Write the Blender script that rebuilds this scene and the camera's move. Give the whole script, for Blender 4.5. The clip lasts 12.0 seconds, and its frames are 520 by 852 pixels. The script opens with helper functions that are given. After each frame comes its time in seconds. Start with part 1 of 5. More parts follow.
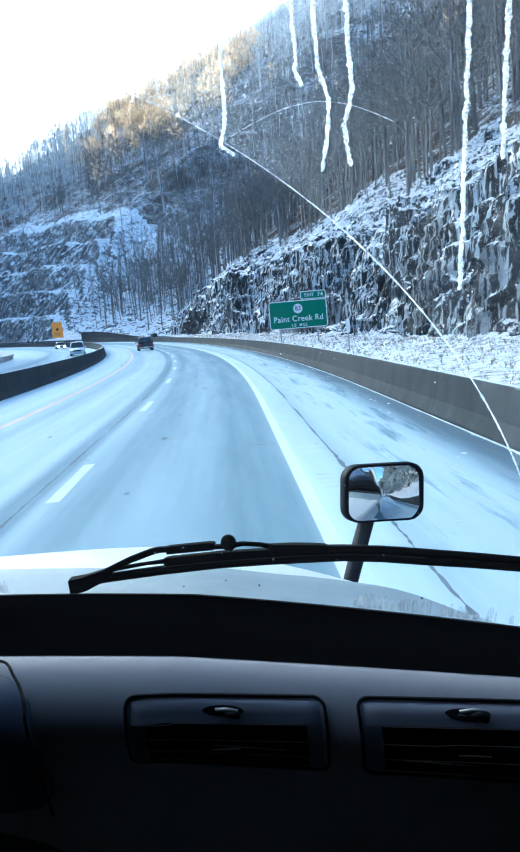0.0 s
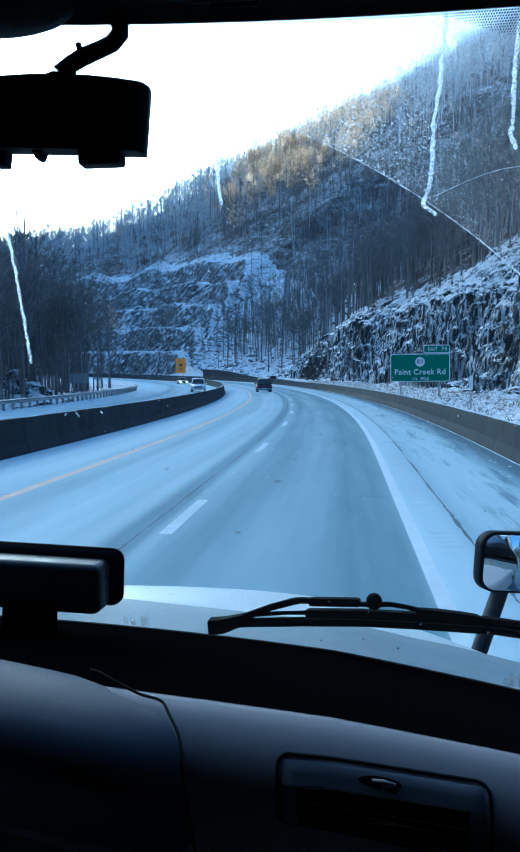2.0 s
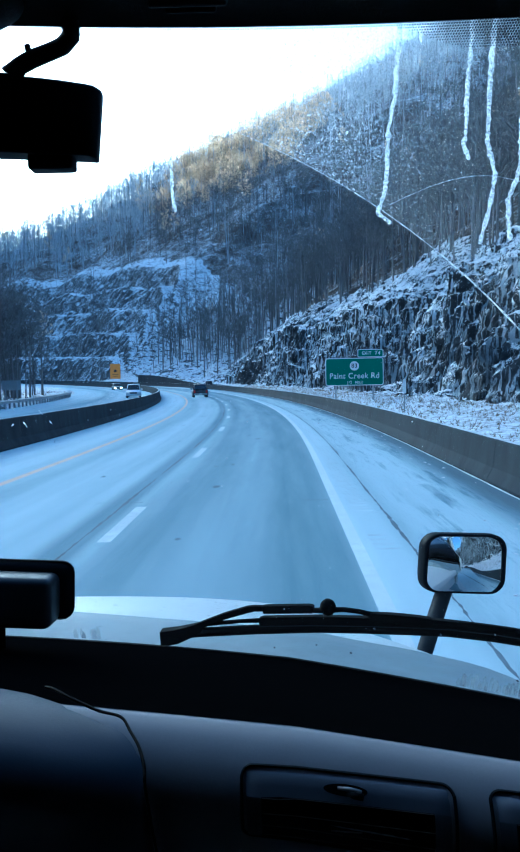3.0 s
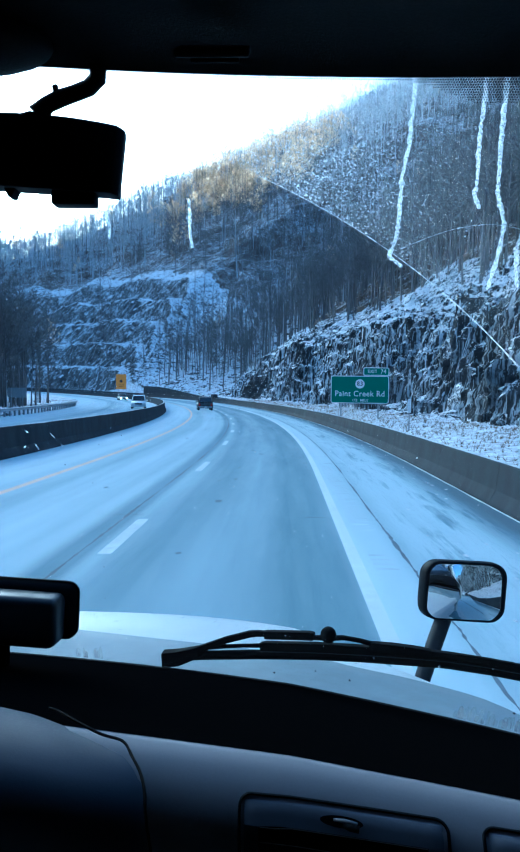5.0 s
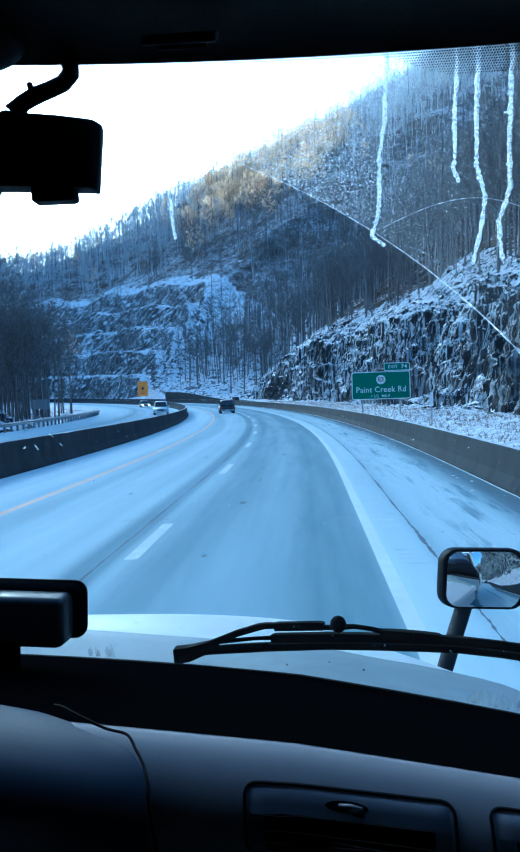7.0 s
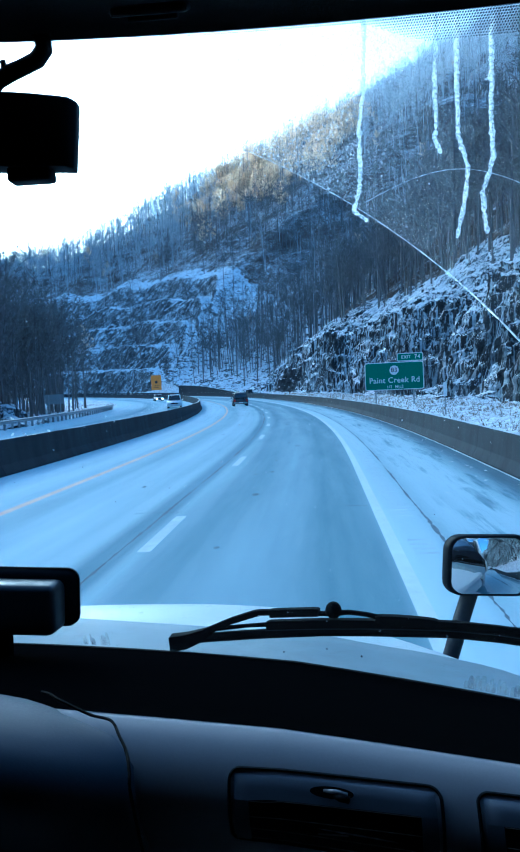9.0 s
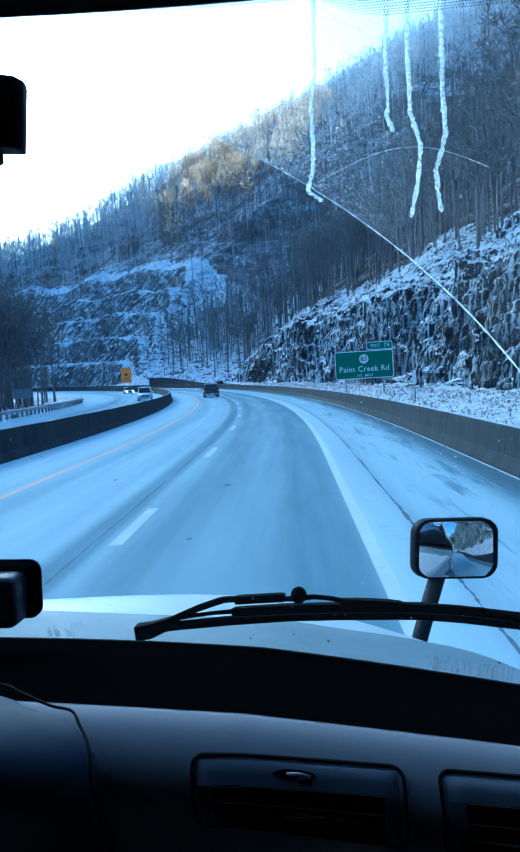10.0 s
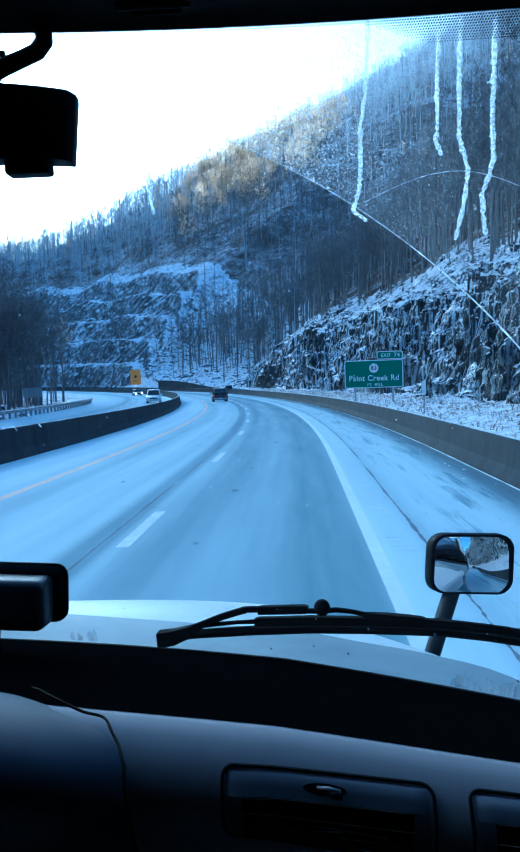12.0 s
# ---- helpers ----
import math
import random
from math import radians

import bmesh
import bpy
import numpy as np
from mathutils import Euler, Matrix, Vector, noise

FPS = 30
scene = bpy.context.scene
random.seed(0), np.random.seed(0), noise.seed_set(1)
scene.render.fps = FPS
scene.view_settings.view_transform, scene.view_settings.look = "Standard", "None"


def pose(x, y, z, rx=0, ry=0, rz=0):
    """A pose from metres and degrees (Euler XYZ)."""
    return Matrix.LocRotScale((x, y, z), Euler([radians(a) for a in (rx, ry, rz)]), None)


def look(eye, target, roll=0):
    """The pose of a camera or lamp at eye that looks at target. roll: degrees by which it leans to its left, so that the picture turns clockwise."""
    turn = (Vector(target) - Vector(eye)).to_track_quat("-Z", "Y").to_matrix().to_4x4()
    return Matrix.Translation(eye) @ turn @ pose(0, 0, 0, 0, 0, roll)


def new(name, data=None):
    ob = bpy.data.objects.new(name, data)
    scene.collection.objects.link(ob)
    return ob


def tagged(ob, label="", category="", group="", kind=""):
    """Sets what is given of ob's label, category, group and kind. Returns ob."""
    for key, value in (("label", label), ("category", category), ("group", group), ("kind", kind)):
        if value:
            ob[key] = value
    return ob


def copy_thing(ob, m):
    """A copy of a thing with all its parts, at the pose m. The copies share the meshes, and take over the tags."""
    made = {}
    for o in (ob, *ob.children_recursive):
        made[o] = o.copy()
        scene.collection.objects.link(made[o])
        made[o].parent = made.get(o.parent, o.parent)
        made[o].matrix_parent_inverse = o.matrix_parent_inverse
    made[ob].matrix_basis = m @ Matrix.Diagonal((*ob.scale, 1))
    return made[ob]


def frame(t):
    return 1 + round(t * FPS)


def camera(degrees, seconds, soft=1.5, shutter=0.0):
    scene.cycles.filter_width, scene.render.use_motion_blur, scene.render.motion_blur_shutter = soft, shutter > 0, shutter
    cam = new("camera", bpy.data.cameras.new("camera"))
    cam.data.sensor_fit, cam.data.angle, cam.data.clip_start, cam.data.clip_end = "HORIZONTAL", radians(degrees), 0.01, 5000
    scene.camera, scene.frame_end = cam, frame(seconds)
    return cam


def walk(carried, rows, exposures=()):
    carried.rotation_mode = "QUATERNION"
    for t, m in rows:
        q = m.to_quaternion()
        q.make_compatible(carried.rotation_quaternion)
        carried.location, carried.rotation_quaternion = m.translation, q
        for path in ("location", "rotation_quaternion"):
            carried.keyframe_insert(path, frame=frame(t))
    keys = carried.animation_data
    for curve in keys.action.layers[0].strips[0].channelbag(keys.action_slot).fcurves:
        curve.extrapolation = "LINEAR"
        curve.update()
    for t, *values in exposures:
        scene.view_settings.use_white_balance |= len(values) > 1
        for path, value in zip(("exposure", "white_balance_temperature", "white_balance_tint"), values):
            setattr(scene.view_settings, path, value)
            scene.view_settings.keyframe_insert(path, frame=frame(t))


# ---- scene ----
cam = camera(36.0, 12.0, soft=1.95)
PATH = [
    (0, pose(0.1054, 0.0003, 2.1701, 82.813, 4.842, -2.536)),
    (0.2, pose(0.055, -0.0392, 2.1887, 87.076, 4.283, 0.367)),
    (0.5, pose(0.0701, -0.0559, 2.2066, 89.448, 2.257, 4.459)),
    (1, pose(0.0609, -0.0555, 2.2103, 88.326, 1.82, 4.964)),
    (1.5, pose(0.036, -0.0648, 2.2221, 89.241, -0.109, 5.987)),
    (2, pose(0.0188, 0.01, 2.1847, 86.469, 0.557, 5.904)),
    (2.5, pose(0.0062, 0.0173, 2.1777, 86.236, 1.023, 1.931)),
    (3, pose(-0.0103, 0.016, 2.1892, 86.759, 1.052, 1.319)),
    (4.8, pose(-0.0151, -0.0002, 2.2134, 87.25, -0.563, 2.088)),
    (5, pose(-0.016, -0.0085, 2.216, 87.801, -0.713, 1.688)),
    (5.5, pose(-0, 0, 2.2, 87.24, -0, 1.303)),
    (6, pose(0.0009, 0.0039, 2.1992, 87.183, 0.619, 1.07)),
    (6.5, pose(0.0364, 0.0085, 2.1918, 86.718, 3.493, 1.461)),
    (7, pose(0.0274, -0.0021, 2.1965, 87.901, 1.956, 3.238)),
    (7.5, pose(0.0226, -0.005, 2.1992, 87.772, 1.317, 3.174)),
    (7.7, pose(0.0138, 0.0103, 2.1981, 86.767, 0.11, 3.581)),
    (9.3, pose(0.0721, 0.0191, 2.1777, 87.467, 3.059, 4.151)),
    (9.5, pose(0.0524, 0.0168, 2.1886, 87.197, 2.356, 3.119)),
    (10, pose(0.0837, 0.0293, 2.1682, 86.626, 3.608, 2.118)),
    (10.5, pose(0.0569, 0.0008, 2.1964, 88.015, 2.67, 2.087)),
    (11, pose(0.0636, 0.0107, 2.1877, 87.136, 3.043, 1.888)),
    (11.5, pose(0.0444, 0.0316, 2.1734, 86.416, 2.146, 2.867)),
    (12, pose(0.0442, 0.017, 2.1823, 87.067, 1.878, 2.744)),
]
walk(cam, PATH, [(0.0, 2.66, 4520, -4), (0.2, 2.33, 4350, -6), (0.5, 1.97, 4190, -6), (1.5, 1.76, 4010, -7), (2.6, 1.86, 3830, -8), (5.5, 1.98, 3780, -9), (12.0, 1.89, 3530, -10)])

# ---------------------------------------------------------------- light
world = bpy.data.worlds.new("winter_sky")
scene.world = world
world.use_nodes = True
wn = world.node_tree
sky = wn.nodes.new("ShaderNodeTexSky")
sky.sky_type = "NISHITA"
sky.sun_disc = False
SUN_EL, SUN_AZ = 11.3, -37.0          # degrees; azimuth clockwise from ahead
sky.sun_elevation, sky.sun_rotation = radians(SUN_EL), radians(SUN_AZ)
sky.air_density, sky.dust_density, sky.ozone_density = 0.7, 6.0, 0.4
wn.links.new(sky.outputs["Color"], wn.nodes["Background"].inputs["Color"])
wn.nodes["Background"].inputs["Strength"].default_value = 0.15
sun_data = bpy.data.lights.new("sun", "SUN")
sun_data.energy, sun_data.angle, sun_data.color = 3.4, radians(0.5), (1.0, 0.93, 0.82)
sun = new("sun", sun_data)
az, el = radians(SUN_AZ), radians(SUN_EL)
sun_dir = Vector((math.sin(az) * math.cos(el), math.cos(az) * math.cos(el), math.sin(el)))
sun.matrix_world = look(sun_dir * 900, (0, 0, 0))

# ---------------------------------------------------------------- materials


class Nodes:
    """A short hand for building one node material."""

    def __init__(self, name):
        self.mat = bpy.data.materials.new(name)
        self.mat.use_nodes = True
        self.tree = self.mat.node_tree
        self.bsdf = self.tree.nodes["Principled BSDF"]
        self.out = self.tree.nodes["Material Output"]
        self.coord = self.tree.nodes.new("ShaderNodeTexCoord")

    def node(self, kind, **values):
        n = self.tree.nodes.new(kind)
        for key, value in values.items():
            n.inputs[key].default_value = value
        return n

    def link(self, a, b):
        self.tree.links.new(a, b)

    def place(self, scale=(1, 1, 1), rot=(0, 0, 0), space="Object"):
        m = self.node("ShaderNodeMapping", Scale=scale, Rotation=rot)
        self.link(self.coord.outputs[space], m.inputs["Vector"])
        return m.outputs["Vector"]

    def noise(self, scale, detail=4, rough=0.55, where=None, distort=0.0):
        n = self.node("ShaderNodeTexNoise", Scale=scale, Detail=detail, Roughness=rough, Distortion=distort)
        self.link(where or self.coord.outputs["Object"], n.inputs["Vector"])
        return n.outputs["Fac"]

    def ramp(self, fac, stops):
        r = self.tree.nodes.new("ShaderNodeValToRGB")
        while len(r.color_ramp.elements) < len(stops):
            r.color_ramp.elements.new(0.5)
        for e, (p, c) in zip(r.color_ramp.elements, stops):
            e.position = p
            e.color = (*c, 1) if len(c) == 3 else c
        self.link(fac, r.inputs["Fac"])
        return r.outputs["Color"]

    def gray(self, fac, lo, hi, a=0.0, b=1.0):
        m = self.node("ShaderNodeMapRange")
        for key, v in zip(("From Min", "From Max", "To Min", "To Max"), (lo, hi, a, b)):
            m.inputs[key].default_value = v
        self.link(fac, m.inputs["Value"])
        return m.outputs["Result"]

    def mix(self, fac, a, b):
        m = self.tree.nodes.new("ShaderNodeMix")
        m.data_type = "RGBA"
        ins = [i for i in m.inputs if i.enabled]
        for sock, v in zip((ins[0], ins[1], ins[2]), (fac, a, b)):
            if isinstance(v, (int, float)):
                sock.default_value = v
            elif isinstance(v, tuple):
                sock.default_value = (*v, 1)
            else:
                self.link(v, sock)
        return [o for o in m.outputs if o.enabled][0]

    def math(self, op, a, b=0.5, c=0.0):
        m = self.tree.nodes.new("ShaderNodeMath")
        m.operation = op
        for sock, v in zip(m.inputs, (a, b, c)):
            if isinstance(v, (int, float)):
                sock.default_value = v
            else:
                self.link(v, sock)
        return m.outputs[0]

    def up(self):
        """How much the face looks upward, -1 to 1."""
        g = self.tree.nodes.new("ShaderNodeNewGeometry")
        s = self.tree.nodes.new("ShaderNodeSeparateXYZ")
        self.link(g.outputs["Normal"], s.inputs["Vector"])
        return s.outputs["Z"]

    def done(self, color=None, rough=None, metal=0.0, bump=None, strength=0.3, distance=0.02, spec=0.5):
        if color is not None:
            if isinstance(color, tuple):
                self.bsdf.inputs["Base Color"].default_value = (*color, 1)
            else:
                self.link(color, self.bsdf.inputs["Base Color"])
        if rough is not None:
            if isinstance(rough, (int, float)):
                self.bsdf.inputs["Roughness"].default_value = rough
            else:
                self.link(rough, self.bsdf.inputs["Roughness"])
        self.bsdf.inputs["Metallic"].default_value = metal
        self.bsdf.inputs["Specular IOR Level"].default_value = spec
        if bump is not None:
            b = self.node("ShaderNodeBump", Strength=strength, Distance=distance)
            self.link(bump, b.inputs["Height"])
            self.link(b.outputs["Normal"], self.bsdf.inputs["Normal"])
        return self.mat


def plain(name, color, rough=0.6, metal=0.0, vary=0.15, scale=30.0, bump=0.1, spec=0.5, dist=0.002):
    """A nearly plain surface with a little grain at two scales."""
    n = Nodes(name)
    a = n.noise(scale, 5)
    b = n.noise(scale * 0.07, 3)
    f = n.math("ADD", n.math("MULTIPLY", a, 0.5), n.math("MULTIPLY", b, 0.5))
    lo = tuple(c * (1 - vary) for c in color)
    hi = tuple(min(1, c * (1 + vary)) for c in color)
    return n.done(n.ramp(f, [(0.3, lo), (0.7, hi)]), n.gray(a, 0.3, 0.7, rough - 0.08, min(1, rough + 0.08)), metal, a, bump, dist, spec)


SNOW = (0.70, 0.71, 0.72)


def snow_material():
    n = Nodes("trodden_snow")
    a, b, c = n.noise(0.6, 6), n.noise(6.0, 6), n.noise(2.2, 9, 0.75)
    col = n.ramp(c, [(0.38, (0.12, 0.105, 0.09)), (0.47, (0.45, 0.46, 0.48)), (0.55, SNOW), (0.8, (0.88, 0.9, 0.92))])
    h = n.math("ADD", n.math("MULTIPLY", a, 1.0), n.math("MULTIPLY", b, 0.25))
    return n.done(col, 0.75, 0, h, 0.6, 0.25)


def slope_material(name, lo, hi, dark, mid_c, light, ribs):
    """Rock or leaf litter with snow lying on what faces the sky."""
    n = Nodes(name)
    big, mid, fine = n.noise(0.05, 4), n.noise(0.35, 6, 0.65), n.noise(2.6, 7, 0.7)
    rock = n.ramp(mid, [(0.3, dark), (0.55, mid_c), (0.75, light)])
    rough = 0.85
    if ribs:
        streak = n.noise(1.0, 6, 0.65, n.place((2.8, 2.8, 0.16)))
        ice = n.math("MULTIPLY", n.gray(streak, 0.5, 0.56), n.gray(big, 0.38, 0.5))
        rock = n.mix(n.math("MULTIPLY", ice, 0.7), rock, (0.56, 0.63, 0.70))
        rough = n.gray(ice, 0, 1, 0.85, 0.35)
    lie = n.math("ADD", n.up(), n.math("MULTIPLY", n.math("SUBTRACT", fine, 0.5), 2.4))
    lie = n.math("ADD", lie, n.math("MULTIPLY", n.math("SUBTRACT", mid, 0.5), 0.9))
    lie = n.math("ADD", lie, n.math("MULTIPLY", n.math("SUBTRACT", big, 0.5), 0.8))
    lie = n.math("ADD", lie, n.math("MULTIPLY", n.math("SUBTRACT", n.noise(8.0, 5, 0.7), 0.5), 1.5))
    col = n.mix(n.gray(lie, lo, hi), rock, SNOW)
    h = n.math("ADD", n.math("MULTIPLY", mid, 1.0), n.math("MULTIPLY", fine, 0.6))
    return n.done(col, rough, 0, h, 0.8, 0.5, 0.15)


def road_material():
    """Salted concrete: worn grey wheel lane, snow dust on the rest. The lateral place comes from the first UV map."""
    n = Nodes("salted_road")
    uv = n.tree.nodes.new("ShaderNodeUVMap")
    sep = n.tree.nodes.new("ShaderNodeSeparateXYZ")
    n.link(uv.outputs["UV"], sep.inputs["Vector"])
    lat, along = sep.outputs["X"], sep.outputs["Y"]
    comb = n.tree.nodes.new("ShaderNodeCombineXYZ")
    n.link(n.math("MULTIPLY", lat, 2.2), comb.inputs["X"])
    n.link(n.math("MULTIPLY", along, 0.035), comb.inputs["Y"])
    drift = n.noise(0.8, 3, 0.5, comb.outputs["Vector"])
    comb2 = n.tree.nodes.new("ShaderNodeCombineXYZ")
    n.link(n.math("MULTIPLY", lat, 1.0), comb2.inputs["X"])
    n.link(n.math("MULTIPLY", along, 0.09), comb2.inputs["Y"])
    patch = n.noise(0.9, 7, 0.65, comb2.outputs["Vector"])
    fine = n.noise(25, 4)
    dust = n.tree.nodes.new("ShaderNodeValToRGB")
    # lateral profile of the dusting, from the far edge to the near wall
    lo, hi = -23.0, 5.0
    prof = [(-23, .95), (-19, .75), (-17.2, .3), (-15, .7), (-13.4, .3), (-11.2, .8), (-9.4, .95), (-7.0, .8), (-5.7, .42), (-4.6, .72), (-3.45, .55), (-3.2, .08), (-2.85, .08), (-2.74, .46), (-2.1, .12),
            (-0.9, .3), (0.0, .06), (0.73, .12), (0.77, .95), (1.0, .88), (1.08, .85), (1.45, .8), (1.54, .5), (1.7, .66), (2.5, .74), (2.9, .7), (3.4, .3), (3.9, .0), (4.6, .0)]
    els = dust.color_ramp.elements
    while len(els) < len(prof):
        els.new(0.5)
    for e, (p, v) in zip(els, prof):
        e.position, e.color = (p - lo) / (hi - lo), (v, v, v, 1)
    n.link(n.gray(lat, lo, hi), dust.inputs["Fac"])
    amount = n.math("ADD", dust.outputs["Color"], n.math("MULTIPLY", n.math("SUBTRACT", drift, 0.5), 0.52))
    amount = n.math("ADD", amount, n.math("MULTIPLY", n.math("SUBTRACT", patch, 0.5), 0.4))
    cover = n.gray(amount, 0.0, 1.0)
    base = n.ramp(patch, [(0.3, (0.153, 0.216, 0.248)), (0.7, (0.202, 0.272, 0.305))])
    comb3 = n.tree.nodes.new("ShaderNodeCombineXYZ")
    n.link(n.math("MULTIPLY", lat, 3.0), comb3.inputs["X"])
    n.link(n.math("MULTIPLY", along, 0.22), comb3.inputs["Y"])
    ridge = n.noise(1.0, 8, 0.7, comb3.outputs["Vector"])
    scuff = n.math("MULTIPLY", n.gray(ridge, 0.52, 0.66), n.gray(lat, 1.5, 2.4, 0.0, 0.65))
    cover = n.math("SUBTRACT", cover, scuff)
    cover = n.gray(cover, 0.0, 1.0)
    col = n.mix(cover, base, (0.54, 0.615, 0.64))
    # the wet gutter along the barrier
    wet = n.math("MULTIPLY", n.gray(n.math("ADD", lat, n.math("MULTIPLY", n.math("SUBTRACT", patch, 0.5), 2.6)), 3.25, 3.95), 0.8)
    col = n.mix(wet, col, (0.095, 0.12, 0.145))
    return n.done(col, n.gray(cover, 0, 1, 0.75, 0.9), 0, n.math("ADD", fine, n.math("MULTIPLY", patch, 2.0)), 0.25, 0.01, 0.03)


def concrete_material():
    n = Nodes("stained_concrete")
    a, b = n.noise(0.5, 6, 0.65), n.noise(14, 5)
    s = n.noise(1.2, 5, 0.6, n.place((1.5, 1.5, 0.25)))
    col = n.ramp(n.math("ADD", n.math("MULTIPLY", a, 0.5), n.math("MULTIPLY", s, 0.5)), [(0.3, (0.016, 0.019, 0.0235)), (0.6, (0.036, 0.043, 0.05)), (0.8, (0.085, 0.1, 0.112))])
    lie = n.math("ADD", n.up(), n.math("MULTIPLY", n.math("SUBTRACT", a, 0.5), 1.2))
    col = n.mix(n.gray(lie, 0.75, 0.95, 0, 0.8), col, SNOW)
    return n.done(col, 0.85, 0, b, 0.3, 0.01, 0.12)


M_SNOW, M_ROAD, M_CONC = snow_material(), road_material(), concrete_material()
M_ROCK = slope_material("snowy_rock", 0.66, 0.76, (0.007, 0.009, 0.011), (0.021, 0.025, 0.03), (0.056, 0.066, 0.078), True)
# the far slope's litter and snow, lightened to carry the distant haze
M_HIGH_HAZE = slope_material("snowy_hazed_slope", 0.8, 1.1, (0.06, 0.05, 0.042), (0.12, 0.1, 0.085), (0.2, 0.17, 0.14), False)
M_SLOPE = slope_material("leaf_litter_and_snow", 0.9, 1.16, (0.042, 0.033, 0.026), (0.085, 0.07, 0.057), (0.15, 0.128, 0.105), False)
M_BENCH = slope_material("snowy_bench_rock", 0.34, 0.58, (0.05, 0.052, 0.054), (0.12, 0.118, 0.115), (0.22, 0.21, 0.2), False)
M_WOODS = slope_material("bare_woods_and_snow", 1.25, 1.7, (0.03, 0.027, 0.025), (0.06, 0.053, 0.048), (0.11, 0.1, 0.092), False)
M_BLACK = plain("black_plastic", (0.004, 0.005, 0.007), 0.6, bump=0.2, spec=0.05)
M_PAD = plain("dark_dash_pad", (0.002, 0.002, 0.0022), 1.0, bump=0.2, spec=0.0)
M_DASH = plain("grey_dash_plastic", (0.265, 0.258, 0.275), 0.65, scale=260, bump=0.07, vary=0.06, spec=0.25)
M_RUBBER = plain("black_rubber", (0.0025, 0.0026, 0.003), 0.85, spec=0.05)
M_HOOD = plain("white_gelcoat", (0.55, 0.565, 0.565), 0.34, scale=40, vary=0.05, bump=0.0)
M_LINER = plain("dark_headliner", (0.011, 0.011, 0.013), 0.9, scale=300, bump=0.4)
M_CHROME = plain("brushed_metal", (0.6, 0.6, 0.62), 0.25, 1.0)
M_STEEL = plain("galvanised_steel", (0.34, 0.35, 0.36), 0.45, 0.8, 0.25, 6)
M_WHITE = plain("worn_white_line", (0.6, 0.625, 0.635), 0.8, scale=4, vary=0.15, spec=0.2)
M_YELLOW = plain("worn_yellow_line", (0.62, 0.44, 0.32), 0.8, scale=2, vary=0.22, spec=0.2)

# ---------------------------------------------------------------- shared builders


def part(name, bm, material, parent=None, label="", smooth=False):
    """Link a bmesh as one mesh object, under a thing or a part where one is given."""
    me = bpy.data.meshes.new(name)
    bm.to_mesh(me)
    bm.free()
    me.materials.append(material)
    if smooth:
        me.polygons.foreach_set("use_smooth", [True] * len(me.polygons))
    ob = new(name, me)
    if parent:
        ob.parent = parent
    if label:
        ob["label"] = label
    return ob


def from_arrays(name, verts, faces, material, parent=None, smooth=False, label=""):
    me = bpy.data.meshes.new(name)
    me.from_pydata(verts, [], faces)
    me.materials.append(material)
    if smooth:
        me.polygons.foreach_set("use_smooth", [True] * len(me.polygons))
    me.update()
    ob = new(name, me)
    if parent:
        ob.parent = parent
    if label:
        ob["label"] = label
    return ob


def empty(name, at=(0, 0, 0), rz=0.0):
    ob = new(name)
    ob.matrix_world = pose(*at, 0, 0, rz)
    bpy.context.view_layer.update()
    return ob


def box(bm, x0, x1, y0, y1, z0, z1, bevel=0.0, seg=2, m=None):
    r = bmesh.ops.create_cube(bm, size=1.0)
    vs = r["verts"]
    t = Matrix.Translation(((x0 + x1) / 2, (y0 + y1) / 2, (z0 + z1) / 2)) @ Matrix.Diagonal((x1 - x0, y1 - y0, z1 - z0, 1))
    bmesh.ops.transform(bm, matrix=t, verts=vs)
    if bevel:
        es = {e for v in vs for e in v.link_edges}
        rb = bmesh.ops.bevel(bm, geom=list(es), offset=bevel, segments=seg, profile=0.5, affect="EDGES")
        vs = list({v for f in rb["faces"] for v in f.verts} | {v for v in vs if v.is_valid})
    if m is not None:
        bmesh.ops.transform(bm, matrix=m, verts=[v for v in vs if v.is_valid])
    return vs


def tube(bm, pts, radius, sides=8, flat=1.0):
    """A swept tube through points; radius may be one number or one a point. Four sides make a bar with level faces."""
    lead = 0.5 if sides == 4 else 0.0
    pts = [Vector(p) for p in pts]
    rad = radius if isinstance(radius, (list, tuple)) else [radius] * len(pts)
    rings = []
    for i, p in enumerate(pts):
        d = (pts[min(i + 1, len(pts) - 1)] - pts[max(i - 1, 0)]).normalized()
        ref = Vector((0, 0, 1)) if abs(d.z) < 0.95 else Vector((1, 0, 0))
        a = d.cross(ref).normalized()
        b = a.cross(d)
        rings.append([bm.verts.new(p + (a * math.cos((k + lead) * 2 * math.pi / sides) + b * flat * math.sin((k + lead) * 2 * math.pi / sides)) * rad[i]) for k in range(sides)])
    for r0, r1 in zip(rings, rings[1:]):
        for k in range(sides):
            bm.faces.new((r0[k], r0[(k + 1) % sides], r1[(k + 1) % sides], r1[k]))
    bm.faces.new(rings[0][::-1])
    bm.faces.new(rings[-1])


def sheet(rows):
    """Quad faces over a grid of points."""
    n = len(rows[0])
    verts = [p for r in rows for p in r]
    faces = [(i * n + j, i * n + j + 1, (i + 1) * n + j + 1, (i + 1) * n + j) for i in range(len(rows) - 1) for j in range(n - 1)]
    return verts, faces


def fbm(x, y, z=0.0, octaves=4):
    return noise.fractal(Vector((x, y, z)), 1.0, 2.0, octaves)


